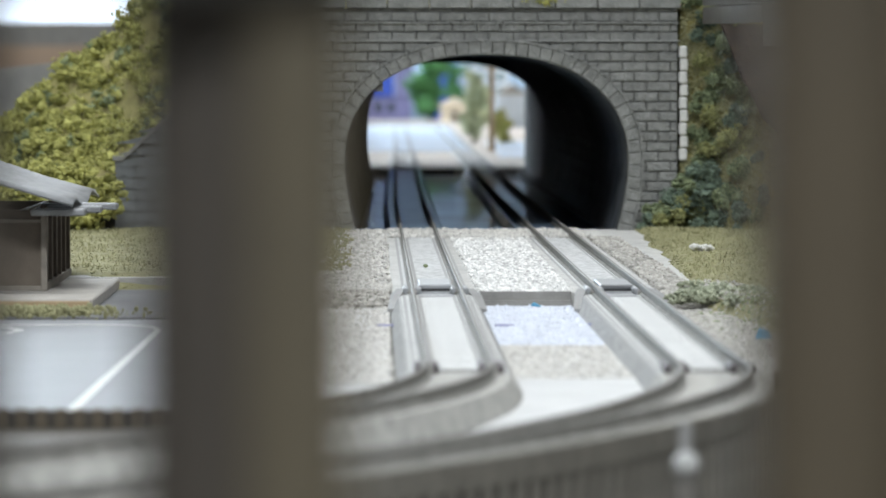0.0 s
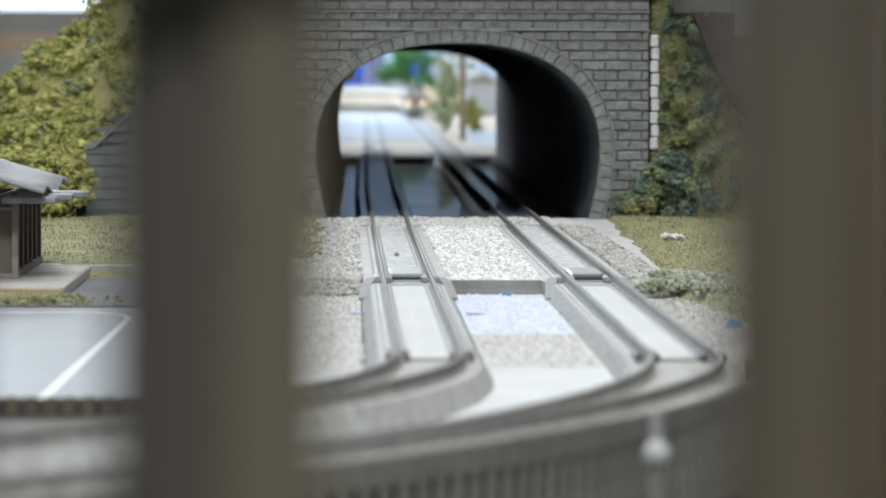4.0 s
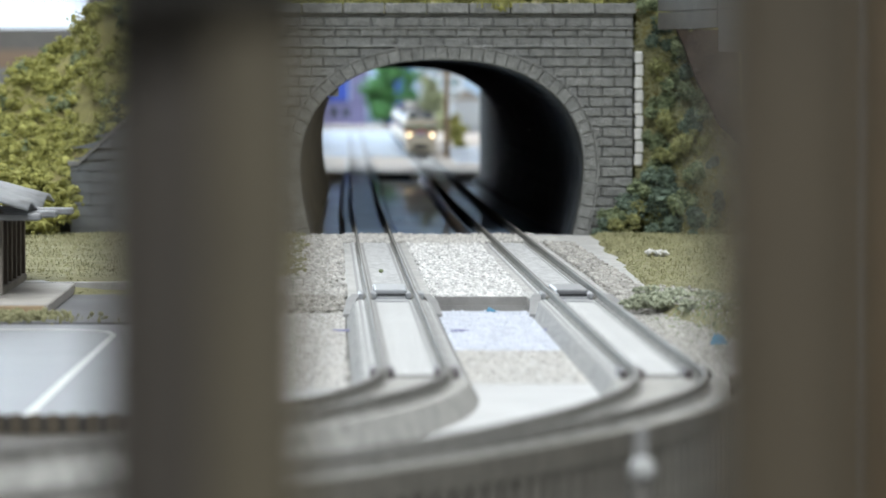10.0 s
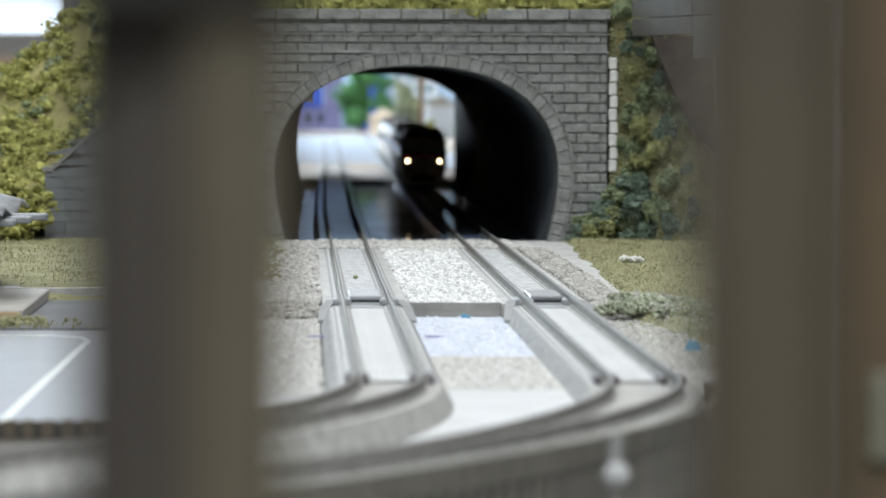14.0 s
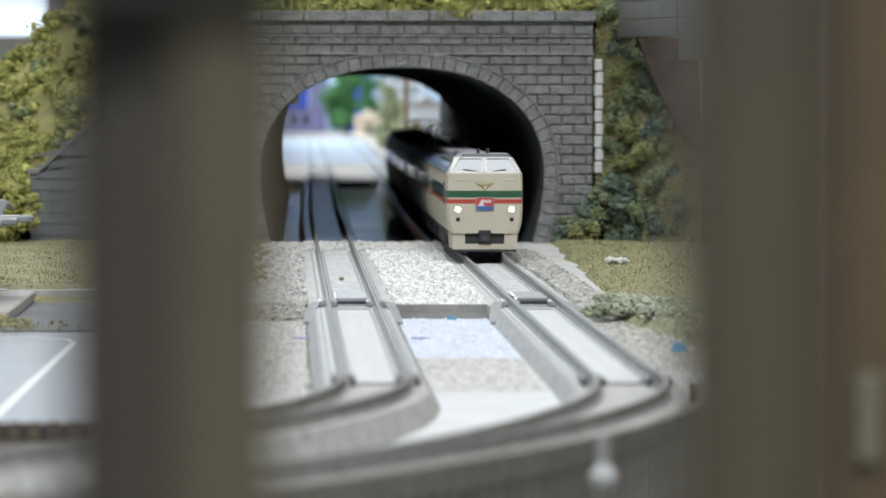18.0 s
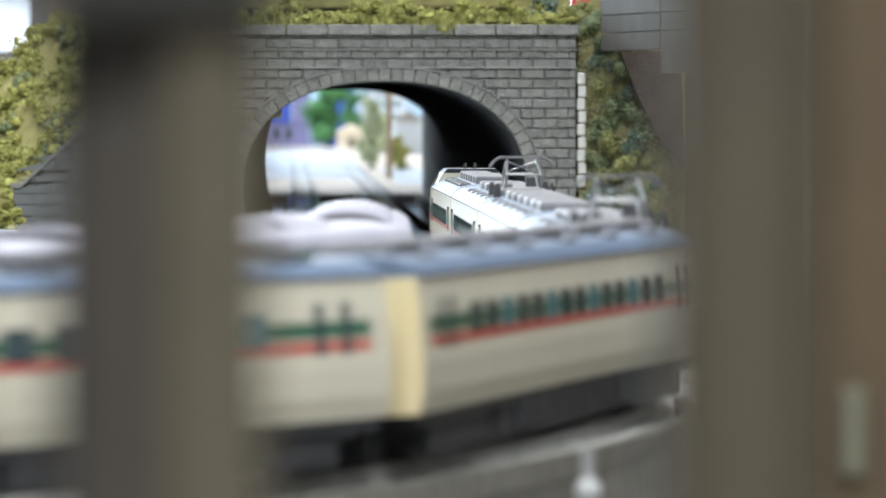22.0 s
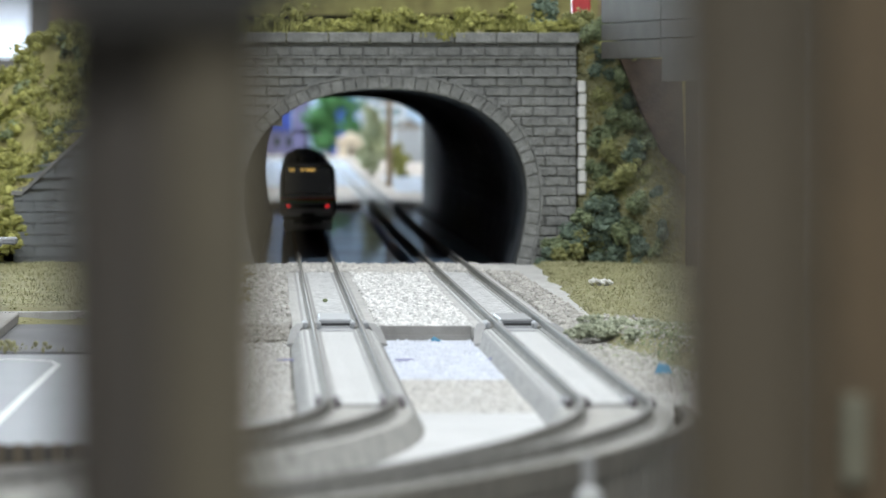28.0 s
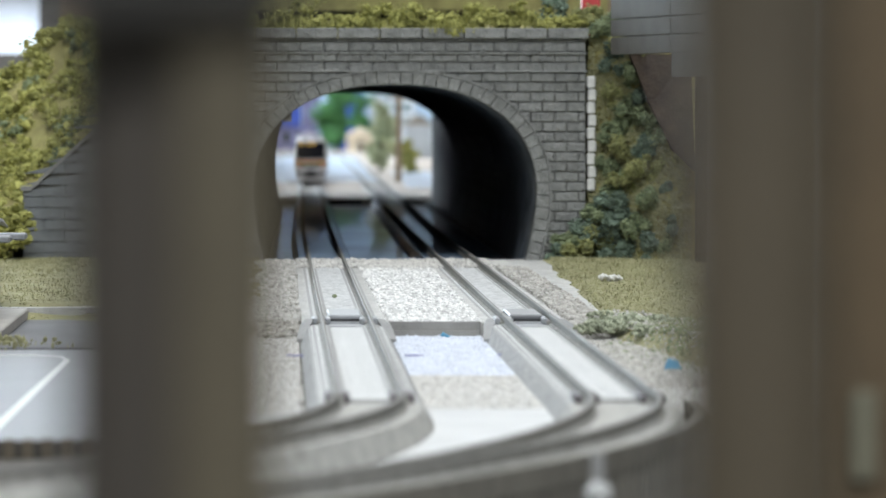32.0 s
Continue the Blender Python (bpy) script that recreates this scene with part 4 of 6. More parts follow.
def build_hill():
    xs = [-190 + 5 * i for i in range(64)]
    ys = [1407, 1411, 1420, 1432, 1446, 1462, 1480, 1520, 1600, 1800, 1980, 2146]
    bm = bmesh.new()
    g = [[bm.verts.new((x, y, hill_z(x, y))) for x in xs] for y in ys]
    for a, b in zip(g, g[1:]):
        for i in range(len(xs) - 1):
            bm.faces.new((a[i], a[i + 1], b[i + 1], b[i]))
    low = [[bm.verts.new((x, y, -2.2)) for x in (xs[0], xs[-1])] for y in (ys[0], ys[-1])]
    bm.faces.new([*(r[0] for r in g), low[1][0], low[0][0]])
    bm.faces.new([*(r[-1] for r in g), low[1][1], low[0][1]])
    solo("hill", bm, M_MOSS, "mossy green hill over the tunnel", "hill", kind="structure")
    rng = np.random.default_rng(5)
    # foam on the hill west of the portal
    lumps = []
    for i in range(820):
        x, y = rng.uniform(-185, -18), 1412 + rng.random() ** 1.4 * 84
        lumps.append(foam(rng, x, y, hill_z(x, y) + rng.uniform(-0.4, 1.2) - (2.2 if y < 1420 else 0.4), rng.uniform(2.2, 5.2), 76, 0.26, 0.56, (1, 0.8, 0.8)))
    stuff("hill_foliage", *foams(lumps), M_FOAM_YEL, "yellow-green foam foliage on the hill", "foliage", rng)
    lumps = []
    for i in range(80):
        x, y = rng.uniform(-185, -18), 1416 + rng.random() ** 1.4 * 80
        lumps.append(foam(rng, x, y, hill_z(x, y) + 0.6, rng.uniform(2, 4), 60, 0.3, 0.6))
    stuff("hill_shrubs", *foams(lumps), M_FOAM_GREEN, "darker green foam shrubs on the hill", "foliage", rng)
    # tall shrub at the end of the wing wall
    lumps = []
    for i in range(60):
        x, y = rng.uniform(-110, -74), rng.uniform(1372, 1402)
        zt = 17 - (abs(x + 92) / 18) ** 2 * 6
        lumps.append(foam(rng, x, y, rng.uniform(0, max(6, zt)), rng.uniform(3, 5), 60, 0.35, 0.75))
    stuff("bush", *foams(lumps), M_FOAM_YEL, "tall yellow-green foam bush at the wall's end", "bush", rng)
    # tufts on the portal's top
    lumps = []
    for x in np.linspace(-12, 88, 46):
        x = x + rng.uniform(-1.5, 1.5)
        lumps.append(foam(rng, x, 1407 + rng.uniform(-4, 10), 65.6 + rng.gamma(1.6, 1.3), rng.uniform(1.8, 4.4), 110, 0.22, 0.5, (1, 1, 0.75)))
    lumps.append(foam(rng, 49, 1400, 63.8, 2.4, 60, 0.3, 0.6, (1, 0.7, 0.8)))
    stuff("top_grass", *foams(lumps), M_FOAM_YEL, "yellow-green tufts along the portal's top", "foliage", rng)
    R = []
    for i in range(60):
        cx, cy, n = rng.uniform(-14, 92), 1403 + rng.random() * 16, int(rng.integers(12, 40))
        R += [(rng.normal(cx, 1.8), cy + rng.normal(0, 1.5), 64.3 + rng.uniform(0, 1.5)) for k in range(n)]
    R += [(rng.normal(49, 3), rng.normal(1400, 1.2), 63.6) for i in range(260)] + [(rng.normal(64, 6), 1403 + rng.random() * 9, 66) for i in range(500)]
    grass("long_grass", R, rng.gamma(4.0, 0.5, len(R)) + 0.4, M_FOAM_YEL, "long yellow-green grass along the portal's top", rng, width=0.35, lean=0.9)
    stuff("bush", *foam(rng, 78, 1412, 68, 5.0, 320, 0.3, 0.62), M_FOAM_DARK, "dark green foam bush above the portal", "bush", rng)
    lumps = [foam(rng, rng.uniform(86, 99), 1411 + rng.uniform(-3, 6), rng.uniform(65, 69), rng.uniform(2.2, 3.8), 130, 0.22, 0.5) for i in range(11)]
    stuff("bush", *foams(lumps), M_FOAM_OLIVE, "olive foam bushes before the red block", "bush", rng)
    solo("red_block", boxes((88.4, 93.8, 1425, 1432, 62, 80), bevel=0.5), M_SIGN_RED, "small red block on the hilltop", "block")


def bank_y(x, z):
    """Front of the bank at a place across it and a height."""
    return 1403 - (x - 89) * 0.95 * (1 - z / 66.0) - 4.0 * noise.noise(Vector((x * 0.11, z * 0.10, 2.0)))


def build_right_bank():
    xs, zs = [89 + 61 * i / 30 for i in range(31)], [-3 + 66 * k / 30 for k in range(31)]
    bm = bmesh.new()
    g = [[bm.verts.new((x, bank_y(x, z), z)) for x in xs] for z in zs]
    for a, b in zip(g, g[1:]):
        for i in range(30):
            bm.faces.new((a[i], a[i + 1], b[i + 1], b[i]))
    back = [bm.verts.new(p) for p in ((89, 1460, -3), (150, 1460, -3), (150, 1460, 63), (89, 1460, 63))]
    bm.faces.new([*g[-1], back[2], back[3]])
    bm.faces.new([*(r[0] for r in g), back[3], back[0]])
    bm.faces.new([*(r[-1] for r in g), back[2], back[1]])
    solo("embankment", bm, M_MOSS, "mossy brown embankment beside the portal", "embankment", kind="structure", smooth=True)
    pts = [(100.5, 57.5), (118, 57.5), (118, 24), (112, 30), (106, 43)]
    solo("timber_panel", loft([[(x, bank_y(x, z) - 6.5, z) for x, z in pts], [(x, bank_y(x, z) + 1.0, z) for x, z in pts]]),
         M_EARTH, "rust-brown panel under the bridge deck", "panel")
    d = thing("dark_panel", 129, 1351, -3, "dark brown boarded panel under the bridge deck", "panel")
    for i in range(4):
        part("board", boxes((-13.2 + i * 6.6, -6.7 + i * 6.6, -1.5, 1.5, 0, 60), bevel=0.25), M_EARTH, d)
    rng = np.random.default_rng(8)
    # trailing shrubs on the bank's edge
    spots = [(92, 66, 4.5), (96, 62, 4), (93, 57, 3.6), (99, 52, 3.6), (93, 47, 3.2), (97, 41, 4.6), (101, 45, 3.2), (92, 36, 3.4), (96, 31, 4.2), (101, 30, 3.4),
             (93, 25, 3.6), (98, 22, 4.6), (92, 17, 4.2), (97, 14, 5), (103, 17, 3.8), (91, 9, 4.6), (96, 6, 5.2), (102, 8, 4), (88, 3, 4.4), (93, 1, 4.8), (99, 1, 4.4), (84, 3, 3.2), (81, 0.5, 2.6), (106, 2, 3.2),
             (107, 33, 3.4), (105, 25, 3.0), (110, 38, 2.6), (108, 19, 2.4), (104, 38, 3.2), (112, 28, 2.4), (111, 9, 2.2), (109, 2, 2.4), (102, 59, 2.8), (99, 66, 3.2),
             (78, 0.5, 2.6), (81, 3, 3.0), (84, 1, 3.8), (87, 5, 4.0), (90, 13, 3.4), (94, 4, 4.4)]
    for i, (x, z, r) in enumerate(spots):
        x += 3.0 if z > 16 else 0.5
        y = min(bank_y(x, z) - 1.0, 1395.0 if x < 91 else 1500.0) + rng.uniform(-2, 1)
        m = (M_FOAM_GREEN, M_FOAM_OLIVE, M_FOAM_DARK)[(0, 1, 2, 0, 1, 0, 2)[i % 7]]
        lab = {M_FOAM_GREEN: "green foam shrub on the embankment", M_FOAM_OLIVE: "olive-green foam shrub on the embankment", M_FOAM_DARK: "dark green foam shrub on the embankment"}[m]
        o = stuff("shrub", *foam(rng, x, y, z, r * 0.95, 620, 0.22, 0.5), m, lab, "shrub", rng)
        tagged(o, "", "", "shrubs on the embankment")
    P = []
    for i in range(5600):
        x, z = rng.uniform(89, 117), rng.uniform(-1, 62)
        if z < 26 or x < 111.5 - (z - 30) * 0.42:
            P.append((x, bank_y(x, z) - 0.1, z))
    stuff("bank_moss", P, rng.uniform(0.3, 0.75, len(P)), M_TURF_CRUMB, "olive moss crumbs on the embankment", "moss", rng)


def build_turf():
    rng = np.random.default_rng(11)
    P, Rr = [], []
    for i in range(6000):
        x, y = rng.uniform(-120, -1), rng.uniform(1040, 1398)
        z = grass_left_z(x, y)
        if z > -4.2:
            P.append((x, y, z))
    for i in range(9000):
        x, y = rng.uniform(64, 128), rng.uniform(820, 1396)
        z = grass_right_z(x, y)
        if z > -4.6:
            P.append((x, y, z))
    stuff("turf", P, rng.uniform(0.22, 0.55, len(P)), M_TURF_CRUMB, "olive turf crumbs", "grass", rng, squash=0.5)
    for x, y, r, n in ((63, 966, 3.9, 420), (67.5, 972, 4.0, 380), (72.5, 974, 3.4, 300), (70, 945, 2.2, 160), (76, 968, 2.6, 200)):
        o = stuff("shrub", *foam(rng, x, y, -1.4, r, n, 0.24, 0.5, (1.2, 1.5, 0.45)), M_SAGE, "low grey-green foam shrub on the turf", "shrub", rng)
        tagged(o, "", "", "low shrubs on the turf")
    P = [(rng.normal(-64, 7), rng.normal(945, 7), BASE_Z + 0.4 + rng.uniform(0, 1.6)) for i in range(420)]
    stuff("grass_tuft", P, rng.uniform(0.25, 0.6, len(P)), M_TURF_CRUMB, "dry grass tuft before the hut", "grass", rng, squash=1.4)
    R = []
    for i in range(5200):
        x, y = rng.uniform(-115, -2), rng.uniform(1070, 1398)
        if grass_left_z(x, y) > -3:
            R.append((x, y, grass_left_z(x, y)))
    for i in range(5600):
        x, y = rng.uniform(66, 125), rng.uniform(880, 1396)
        if grass_right_z(x, y) > -2.2:
            R.append((x, y, grass_right_z(x, y)))
    R += [(rng.normal(-64, 8), rng.normal(946, 6), BASE_Z + 0.5) for i in range(420)]
    grass("short_grass", R, rng.uniform(0.35, 1.05, len(R)), M_TURF_CRUMB, "short dry olive grass", rng, width=0.25, lean=1.0)
    # ballast between and beside the tracks
    P = [(rng.uniform(21.6, 40.9), STEP_Y + 0.5 + rng.random() ** 1.25 * 330, BED_Z - 0.45 + rng.uniform(0, 0.3)) for i in range(7500)]
    stuff("ballast", P, rng.uniform(0.28, 0.55, len(P)), M_BALLAST, "pale angular ballast between the tracks", "ballast", rng, rough=0.5)
    P = [(rng.uniform(-12, 3.6), STEP_Y + rng.random() ** 1.3 * 400, BED_Z - 0.4 + rng.uniform(0, 0.5)) for i in range(3600)]
    P += [(rng.uniform(21.6, 40.9), rng.uniform(1300, 1402), BED_Z - 0.45) for i in range(1500)]
    P += [(x, rng.uniform(1330, 1404), -1.75) for x in np.concatenate((rng.uniform(4, 22, 500), rng.uniform(41, 59, 500)))]
    stuff("ballast", P, rng.uniform(0.3, 0.65, len(P)), M_GRIT, "beige ballast beside the tracks", "ballast", rng, rough=0.5)
    P = [(59 + rng.random() ** 1.5 * 7.5, STEP_Y + rng.random() ** 1.3 * 330, BED_Z - 0.4 + rng.uniform(0, 0.7)) for i in range(3600)]
    stuff("ballast", P, rng.uniform(0.3, 0.7, len(P)), M_BALLAST_DARK, "brown-grey ballast beside the tracks", "ballast", rng, rough=0.5)
    P = [(rng.uniform(58.8, 67), STEP_Y - 9 * k, BED_Z - 0.2 - 3.2 * k) for k in rng.random(700)]
    P += [(rng.uniform(-12, 3.4), STEP_Y - 7 * k, BED_Z - 0.2 - 3.2 * k) for k in rng.random(650)]
    stuff("ballast", P, rng.uniform(0.35, 0.75, len(P)), M_BALLAST_DARK, "brown-grey ballast spilling over the board's step", "ballast", rng, rough=0.5)
    P = [(rng.uniform(22.2, 40.3), rng.uniform(843, STEP_Y - 3), BASE_Z + 0.35) for i in range(3200)]
    stuff("grit", P, rng.uniform(0.14, 0.34, len(P)), M_BOARD_BLUE, "pale blue grit between the tracks", "grit", rng, rough=0.5)
    P = [(rng.uniform(-10, 3.2), rng.uniform(738, STEP_Y - 13), BASE_Z + 0.4) for i in range(2600)]
    P += [(rng.uniform(22.2, 40.3), rng.uniform(749, 840), BASE_Z + 0.3) for i in range(1300)]
    P += [(60.5 + rng.random() ** 1.3 * 26, rng.uniform(738, STEP_Y - 3), BASE_Z + 0.4) for i in range(3600)]
    stuff("grit", P, rng.uniform(0.14, 0.36, len(P)), M_GRIT, "beige grit beside the tracks", "grit", rng, rough=0.5)
    # scattered foam and earth on the bare verge
    P = [(rng.normal(80, 9), rng.normal(930, 55), 0) for i in range(2600)]
    P = [(x, y, max(grass_right_z(x, y), BASE_Z + 0.45)) for x, y, z in P if x > 62 and 745 < y < STEP_Y]
    stuff("loose_foam", P, rng.uniform(0.18, 0.5, len(P)), M_FOAM_GREEN, "loose grey-green foam on the verge", "foliage", rng)
    P = [(rng.normal(76, 9), rng.normal(930, 60), 0) for i in range(1500)]
    P = [(x, y, max(grass_right_z(x, y), BASE_Z + 0.45)) for x, y, z in P if x > 61 and 745 < y < STEP_Y]
    stuff("loose_earth", P, rng.uniform(0.18, 0.42, len(P)), M_BALLAST_DARK, "loose grey-brown grit on the verge", "grit", rng)
    P = [(rng.uniform(59.5, 72), rng.uniform(800, STEP_Y - 2), BASE_Z + 0.45) for i in range(2600)]
    stuff("verge_stones", P, rng.uniform(0.2, 0.55, len(P)), M_BALLAST_DARK, "scattered brown-grey stones on the bare verge", "stones", rng, rough=0.5)
    P = [(rng.normal(68, 3.5), rng.normal(985, 14), 0) for i in range(900)]
    P = [(x, y, max(grass_right_z(x, y), BASE_Z + 0.45) + 0.2) for x, y, z in P if x > 60]
    stuff("loose_earth", P, rng.uniform(0.22, 0.5, len(P)), M_BALLAST_DARK, "loose brown earth at the turf's edge", "earth", rng)
    # odd bits
    solo("blue_chip", loft([[(-1.6, -1, 0), (1.7, -1, 0), (1.2, 1, 0), (-1.0, 1, 0)], [(-1.0, -0.5, 1.0), (0.9, -0.3, 0.5), (0.7, 0.6, 0.7), (-0.6, 0.6, 1.4)]]), M_BLUE_CHIP,
         "small blue plastic chip on the board", "plastic chip", at=pose(33.2 * MM, 982 * MM, BASE_Z * MM))
    solo("blue_chip", loft([[(-1.5, -1.5, 0), (1.6, -1, 0), (1.2, 1.2, 0), (-1.0, 1, 0)], [(-0.8, -0.5, 1.6), (0.9, -0.3, 1.4), (0.7, 0.6, 1.2), (-0.6, 0.6, 1.8)]]), M_BLUE_CHIP,
         "small blue plastic chip in the grass", "plastic chip", at=pose(67.6 * MM, 842 * MM, -3.6 * MM))
    stuff("stone", bush(rng, 82, 1200, -0.4, 2.0, 60, (1.5, 1, 0.35)), rng.uniform(0.5, 0.9, 60), M_WHITE_STONE, "small pale stone on the turf", "stone", rng)
    solo("white_chip", loft([[(-2.2, -0.4, 0), (2.2, -0.2, 0), (0.4, 0.5, 0)], [(-1.6, -0.2, 0.5), (1.6, 0, 0.4), (0.2, 0.2, 0.6)]]), M_WHITE_STONE, "thin white chip on the verge", "plastic chip", at=pose(78 * MM, 934 * MM, -2.4 * MM))
    solo("green_speck", boxes((-0.6, 0.6, -0.6, 0.6, 0, 0.8), bevel=0.3), M_FOAM_GREEN, "green speck between the rails", "speck", at=pose(12.2 * MM, 1118 * MM, -1.9 * MM))
    for x, y in ((24.6, 905), (42.2, 908), (2.6, 905)):
        solo("lilac_chip", boxes((-1.7, 1.7, -1, 1, 0, 0.4), bevel=0.15), M_LILAC, "flat lilac-grey scrap on the board", "scrap", "scraps", at=pose(x * MM, y * MM, (BASE_Z + 0.3) * MM, 0, 0, 12))


# ---------------------------------------------------------------- hut
def build_hut():
    h = thing("hut", -66, 985, BASE_Z + 0.5, "small weathered wooden hut with a curled tin roof", "hut")
    part("slab", boxes((-60, 10.5, -23, 98, 0, 2.4), bevel=0.3), M_SLAB, h, "pale concrete base slab")
    part("slab_edge", boxes((-60, 9.8, -23.6, -23.0, 0.1, 2.0), bevel=0.1), M_SLAB_EDGE, h, "ochre front edge")
    part("wall", boxes((-60, -2, 16, 17, 2.4, 19.0)), M_WALL_TAN, h, "dark tan front wall")
    part("wall", boxes((-60, -2, 94, 95, 2.4, 19.0)), M_WALL_TAN, h)
    part("sill", boxes((-60, -1.6, 15.3, 16.0, 2.4, 3.4), bevel=0.1), M_HUT_POST, h)
    part("ledge", boxes((-60, -1.7, 15.2, 16.0, 16.4, 17.1), bevel=0.1), M_HUT_POST, h)
    part("corner_post", boxes((-2.4, -1.1, 15.0, 16.6, 2.4, 20), bevel=0.12), M_HUT_POST, h, "grey tan corner post")
    for k in range(6):
        y = 19 + k * 14.6
        part("post", boxes((-2.6, -1.3, y, y + 3.2, 2.4, 19.5), bevel=0.1), M_WALL_TAN, h)
    part("inner_wall", boxes((-7, -6, 17, 94, 2.4, 19.0)), M_WOOD_DARK, h)
    part("rail_board", boxes((-2.8, -1.0, 16.6, 94, 2.4, 4.0), bevel=0.1), M_HUT_POST, h)
    rings = []
    for i in range(15):
        x = -60 + 65 * i / 14
        row = []
        for k in range(21):
            y = 2 + 96 * k / 20
            lift = 1.3 * math.sin(k * 0.52 + 0.2) * (i / 14) ** 3 + 0.9 * (k / 20) ** 3
            z = 20.3 + (5 - x) * 0.31 + lift + 0.2 * math.sin(y * 1.3)
            row.append((x, y, z))
        rings.append(row)
    rings = [r + [(x, y, z - 0.6) for x, y, z in reversed(r)] for r in rings]
    part("roof_sheet", loft(rings), M_ROOF_METAL, h, "curled weathered tin roof", smooth=True)
    for k, x1 in enumerate((7.0, 9.5, 12.0)):
        y = 8 + k * 15
        part("plank", boxes((-4, x1, y, y + 9, 18.0 + k * 0.2, 19.4 + k * 0.2), bevel=0.3), M_ROOF_METAL, h, "grey awning plank")


# ---------------------------------------------------------------- bridge over the bank, posts before the camera
def build_bridge():
    b = thing("footbridge", 0, 0, 0, "grey planked bridge deck on a dark column", "bridge")
    # deck face runs towards the camera on the right
    a, c = Vector((99.5, 1378, 0)), Vector((150, 1150, 0))
    d = (c - a).normalized()
    nrm = Vector((-d.y, d.x, 0)) * -1
    for i, (z0, z1) in enumerate(((57.2, 62.0), (62.3, 67.0), (67.3, 74))):
        for k in range(4):
            p0, p1 = a + d * (k * 58), a + d * (k * 58 + 57.5)
            o = nrm * 6
            ring = lambda p: [(p.x, p.y, z0), (p.x + o.x, p.y + o.y, z0), (p.x + o.x, p.y + o.y, z1), (p.x, p.y, z1)]
            part("deck_board", loft([ring(p0), ring(p1)]), M_DECK, b)
    p0, p1 = a + d * 62, a + d * 230
    o = nrm * 7
    part("beam", loft([[(p.x - nrm.x * 0.6, p.y - nrm.y * 0.6, 50.5), (p.x + o.x, p.y + o.y, 50.5), (p.x + o.x, p.y + o.y, 57.1), (p.x - nrm.x * 0.6, p.y - nrm.y * 0.6, 57.1)] for p in (p0, p1)]), M_DECK, b)
    part("column", boxes((101.5, 150, 1120, 1155, -5, 52), bevel=0.6), M_COLUMN, b, "dark grey column")
    part("column_trim", boxes((100.6, 102.0, 1118, 1121, -5, 52), bevel=0.2), M_CONCRETE, b)


def oval(w, d, n=20):
    """Outline of a rounded post."""
    return [(w * math.copysign(abs(math.cos(a)) ** 0.7, math.cos(a)), d * math.copysign(abs(math.sin(a)) ** 0.7, math.sin(a))) for a in [2 * math.pi * i / n for i in range(n)]]


def build_posts():
    y = 165.0
    for i, (x0, x1) in enumerate(((-30.0, -12.5), (-8.0, -0.8), (12.75, 18.3))):
        p = thing("post", (x0 + x1) / 2, y, LOW_Z, "dark brown-grey rounded post close to the lens", "post", "posts before the camera")
        w = (x1 - x0) / 2
        part("shaft", slab(oval(w, 2.8), 0, 68), (M_POST_DARK, M_POST_DARK, M_POST)[i], p)
        if i == 1:
            part("batten", boxes((w - 3.4, w + 0.05, -3.6, -2.2, 0, 68), bevel=0.4), M_BATTEN, p, "lighter olive-brown batten")
        part("foot", boxes((-w - 0.8, w + 0.8, -5, 5, 0, 1.6), bevel=0.3), M_POST, p)
    sect = lambda x, z: [(x, y - 4.6, z), (x, y + 2.4, z), (x, y + 2.4, 52), (x, y - 4.6, 52)]
    c = thing("crossbeam", 0, 0, 0, "dark brown-grey bracketed beam across the posts", "beam")
    part("beam", loft([sect(-40, 44.6), sect(-1.5, 44.6)]), M_BEAM, c)
    part("bracket", loft([sect(-1.5, 44.6), sect(0.6, 45.2), sect(2.6, 46.6)]), M_BEAM, c, "tapered bracket end")
    # low white bollard outside the curve
    k = thing("bollard", 33.6, 520, BASE_Z, "small white knob on a grey stem beside the curve", "bollard")
    part("base", rod(bmesh.new(), (0, 0, LOW_Z - BASE_Z), (0, 0, 3.6), 1.5, 1.3, 12), M_COLUMN, k)
    bm = bmesh.new()
    bmesh.ops.create_icosphere(bm, subdivisions=2, radius=1.55, matrix=Matrix.Translation((0, -0.6, 5.0)))
    part("knob", bm, M_KNOB, k, "white round knob", smooth=True)
    part("stem", rod(bmesh.new(), (0, 0.6, 5.4), (0, 0.6, 9.6), 0.8, 0.8, 8), M_CONCRETE, k)
    w = thing("side_panel", 98, 643, LOW_Z, "brown upright boarded panel at the layout's side", "panel")
    for x0, x1 in ((-32, -16.2), (-16, -0.2), (0, 15.8), (16, 32)):
        part("board", boxes((x0, x1, -3, 3, 0, 110), bevel=0.5), M_BROWN, w)
    part("rail", boxes((-32, 32, 3, 6, 8, 16), (-32, 32, 3, 6, 90, 98), bevel=0.4), M_BROWN, w)
    q = thing("post", 52.0, 403, LOW_Z, "brown upright post with a pale beige patch", "post", "posts before the camera")
    part("shaft", slab(oval(7.4, 3.0), 0, 110), M_BROWN, q)
    # small pale patch on the post's near face
    part("label", boxes((-5.3, -3.2, -3.6, -1.8, 25.8, 33.3), bevel=0.3), M_BOX_PALE, q, "pale beige patch")


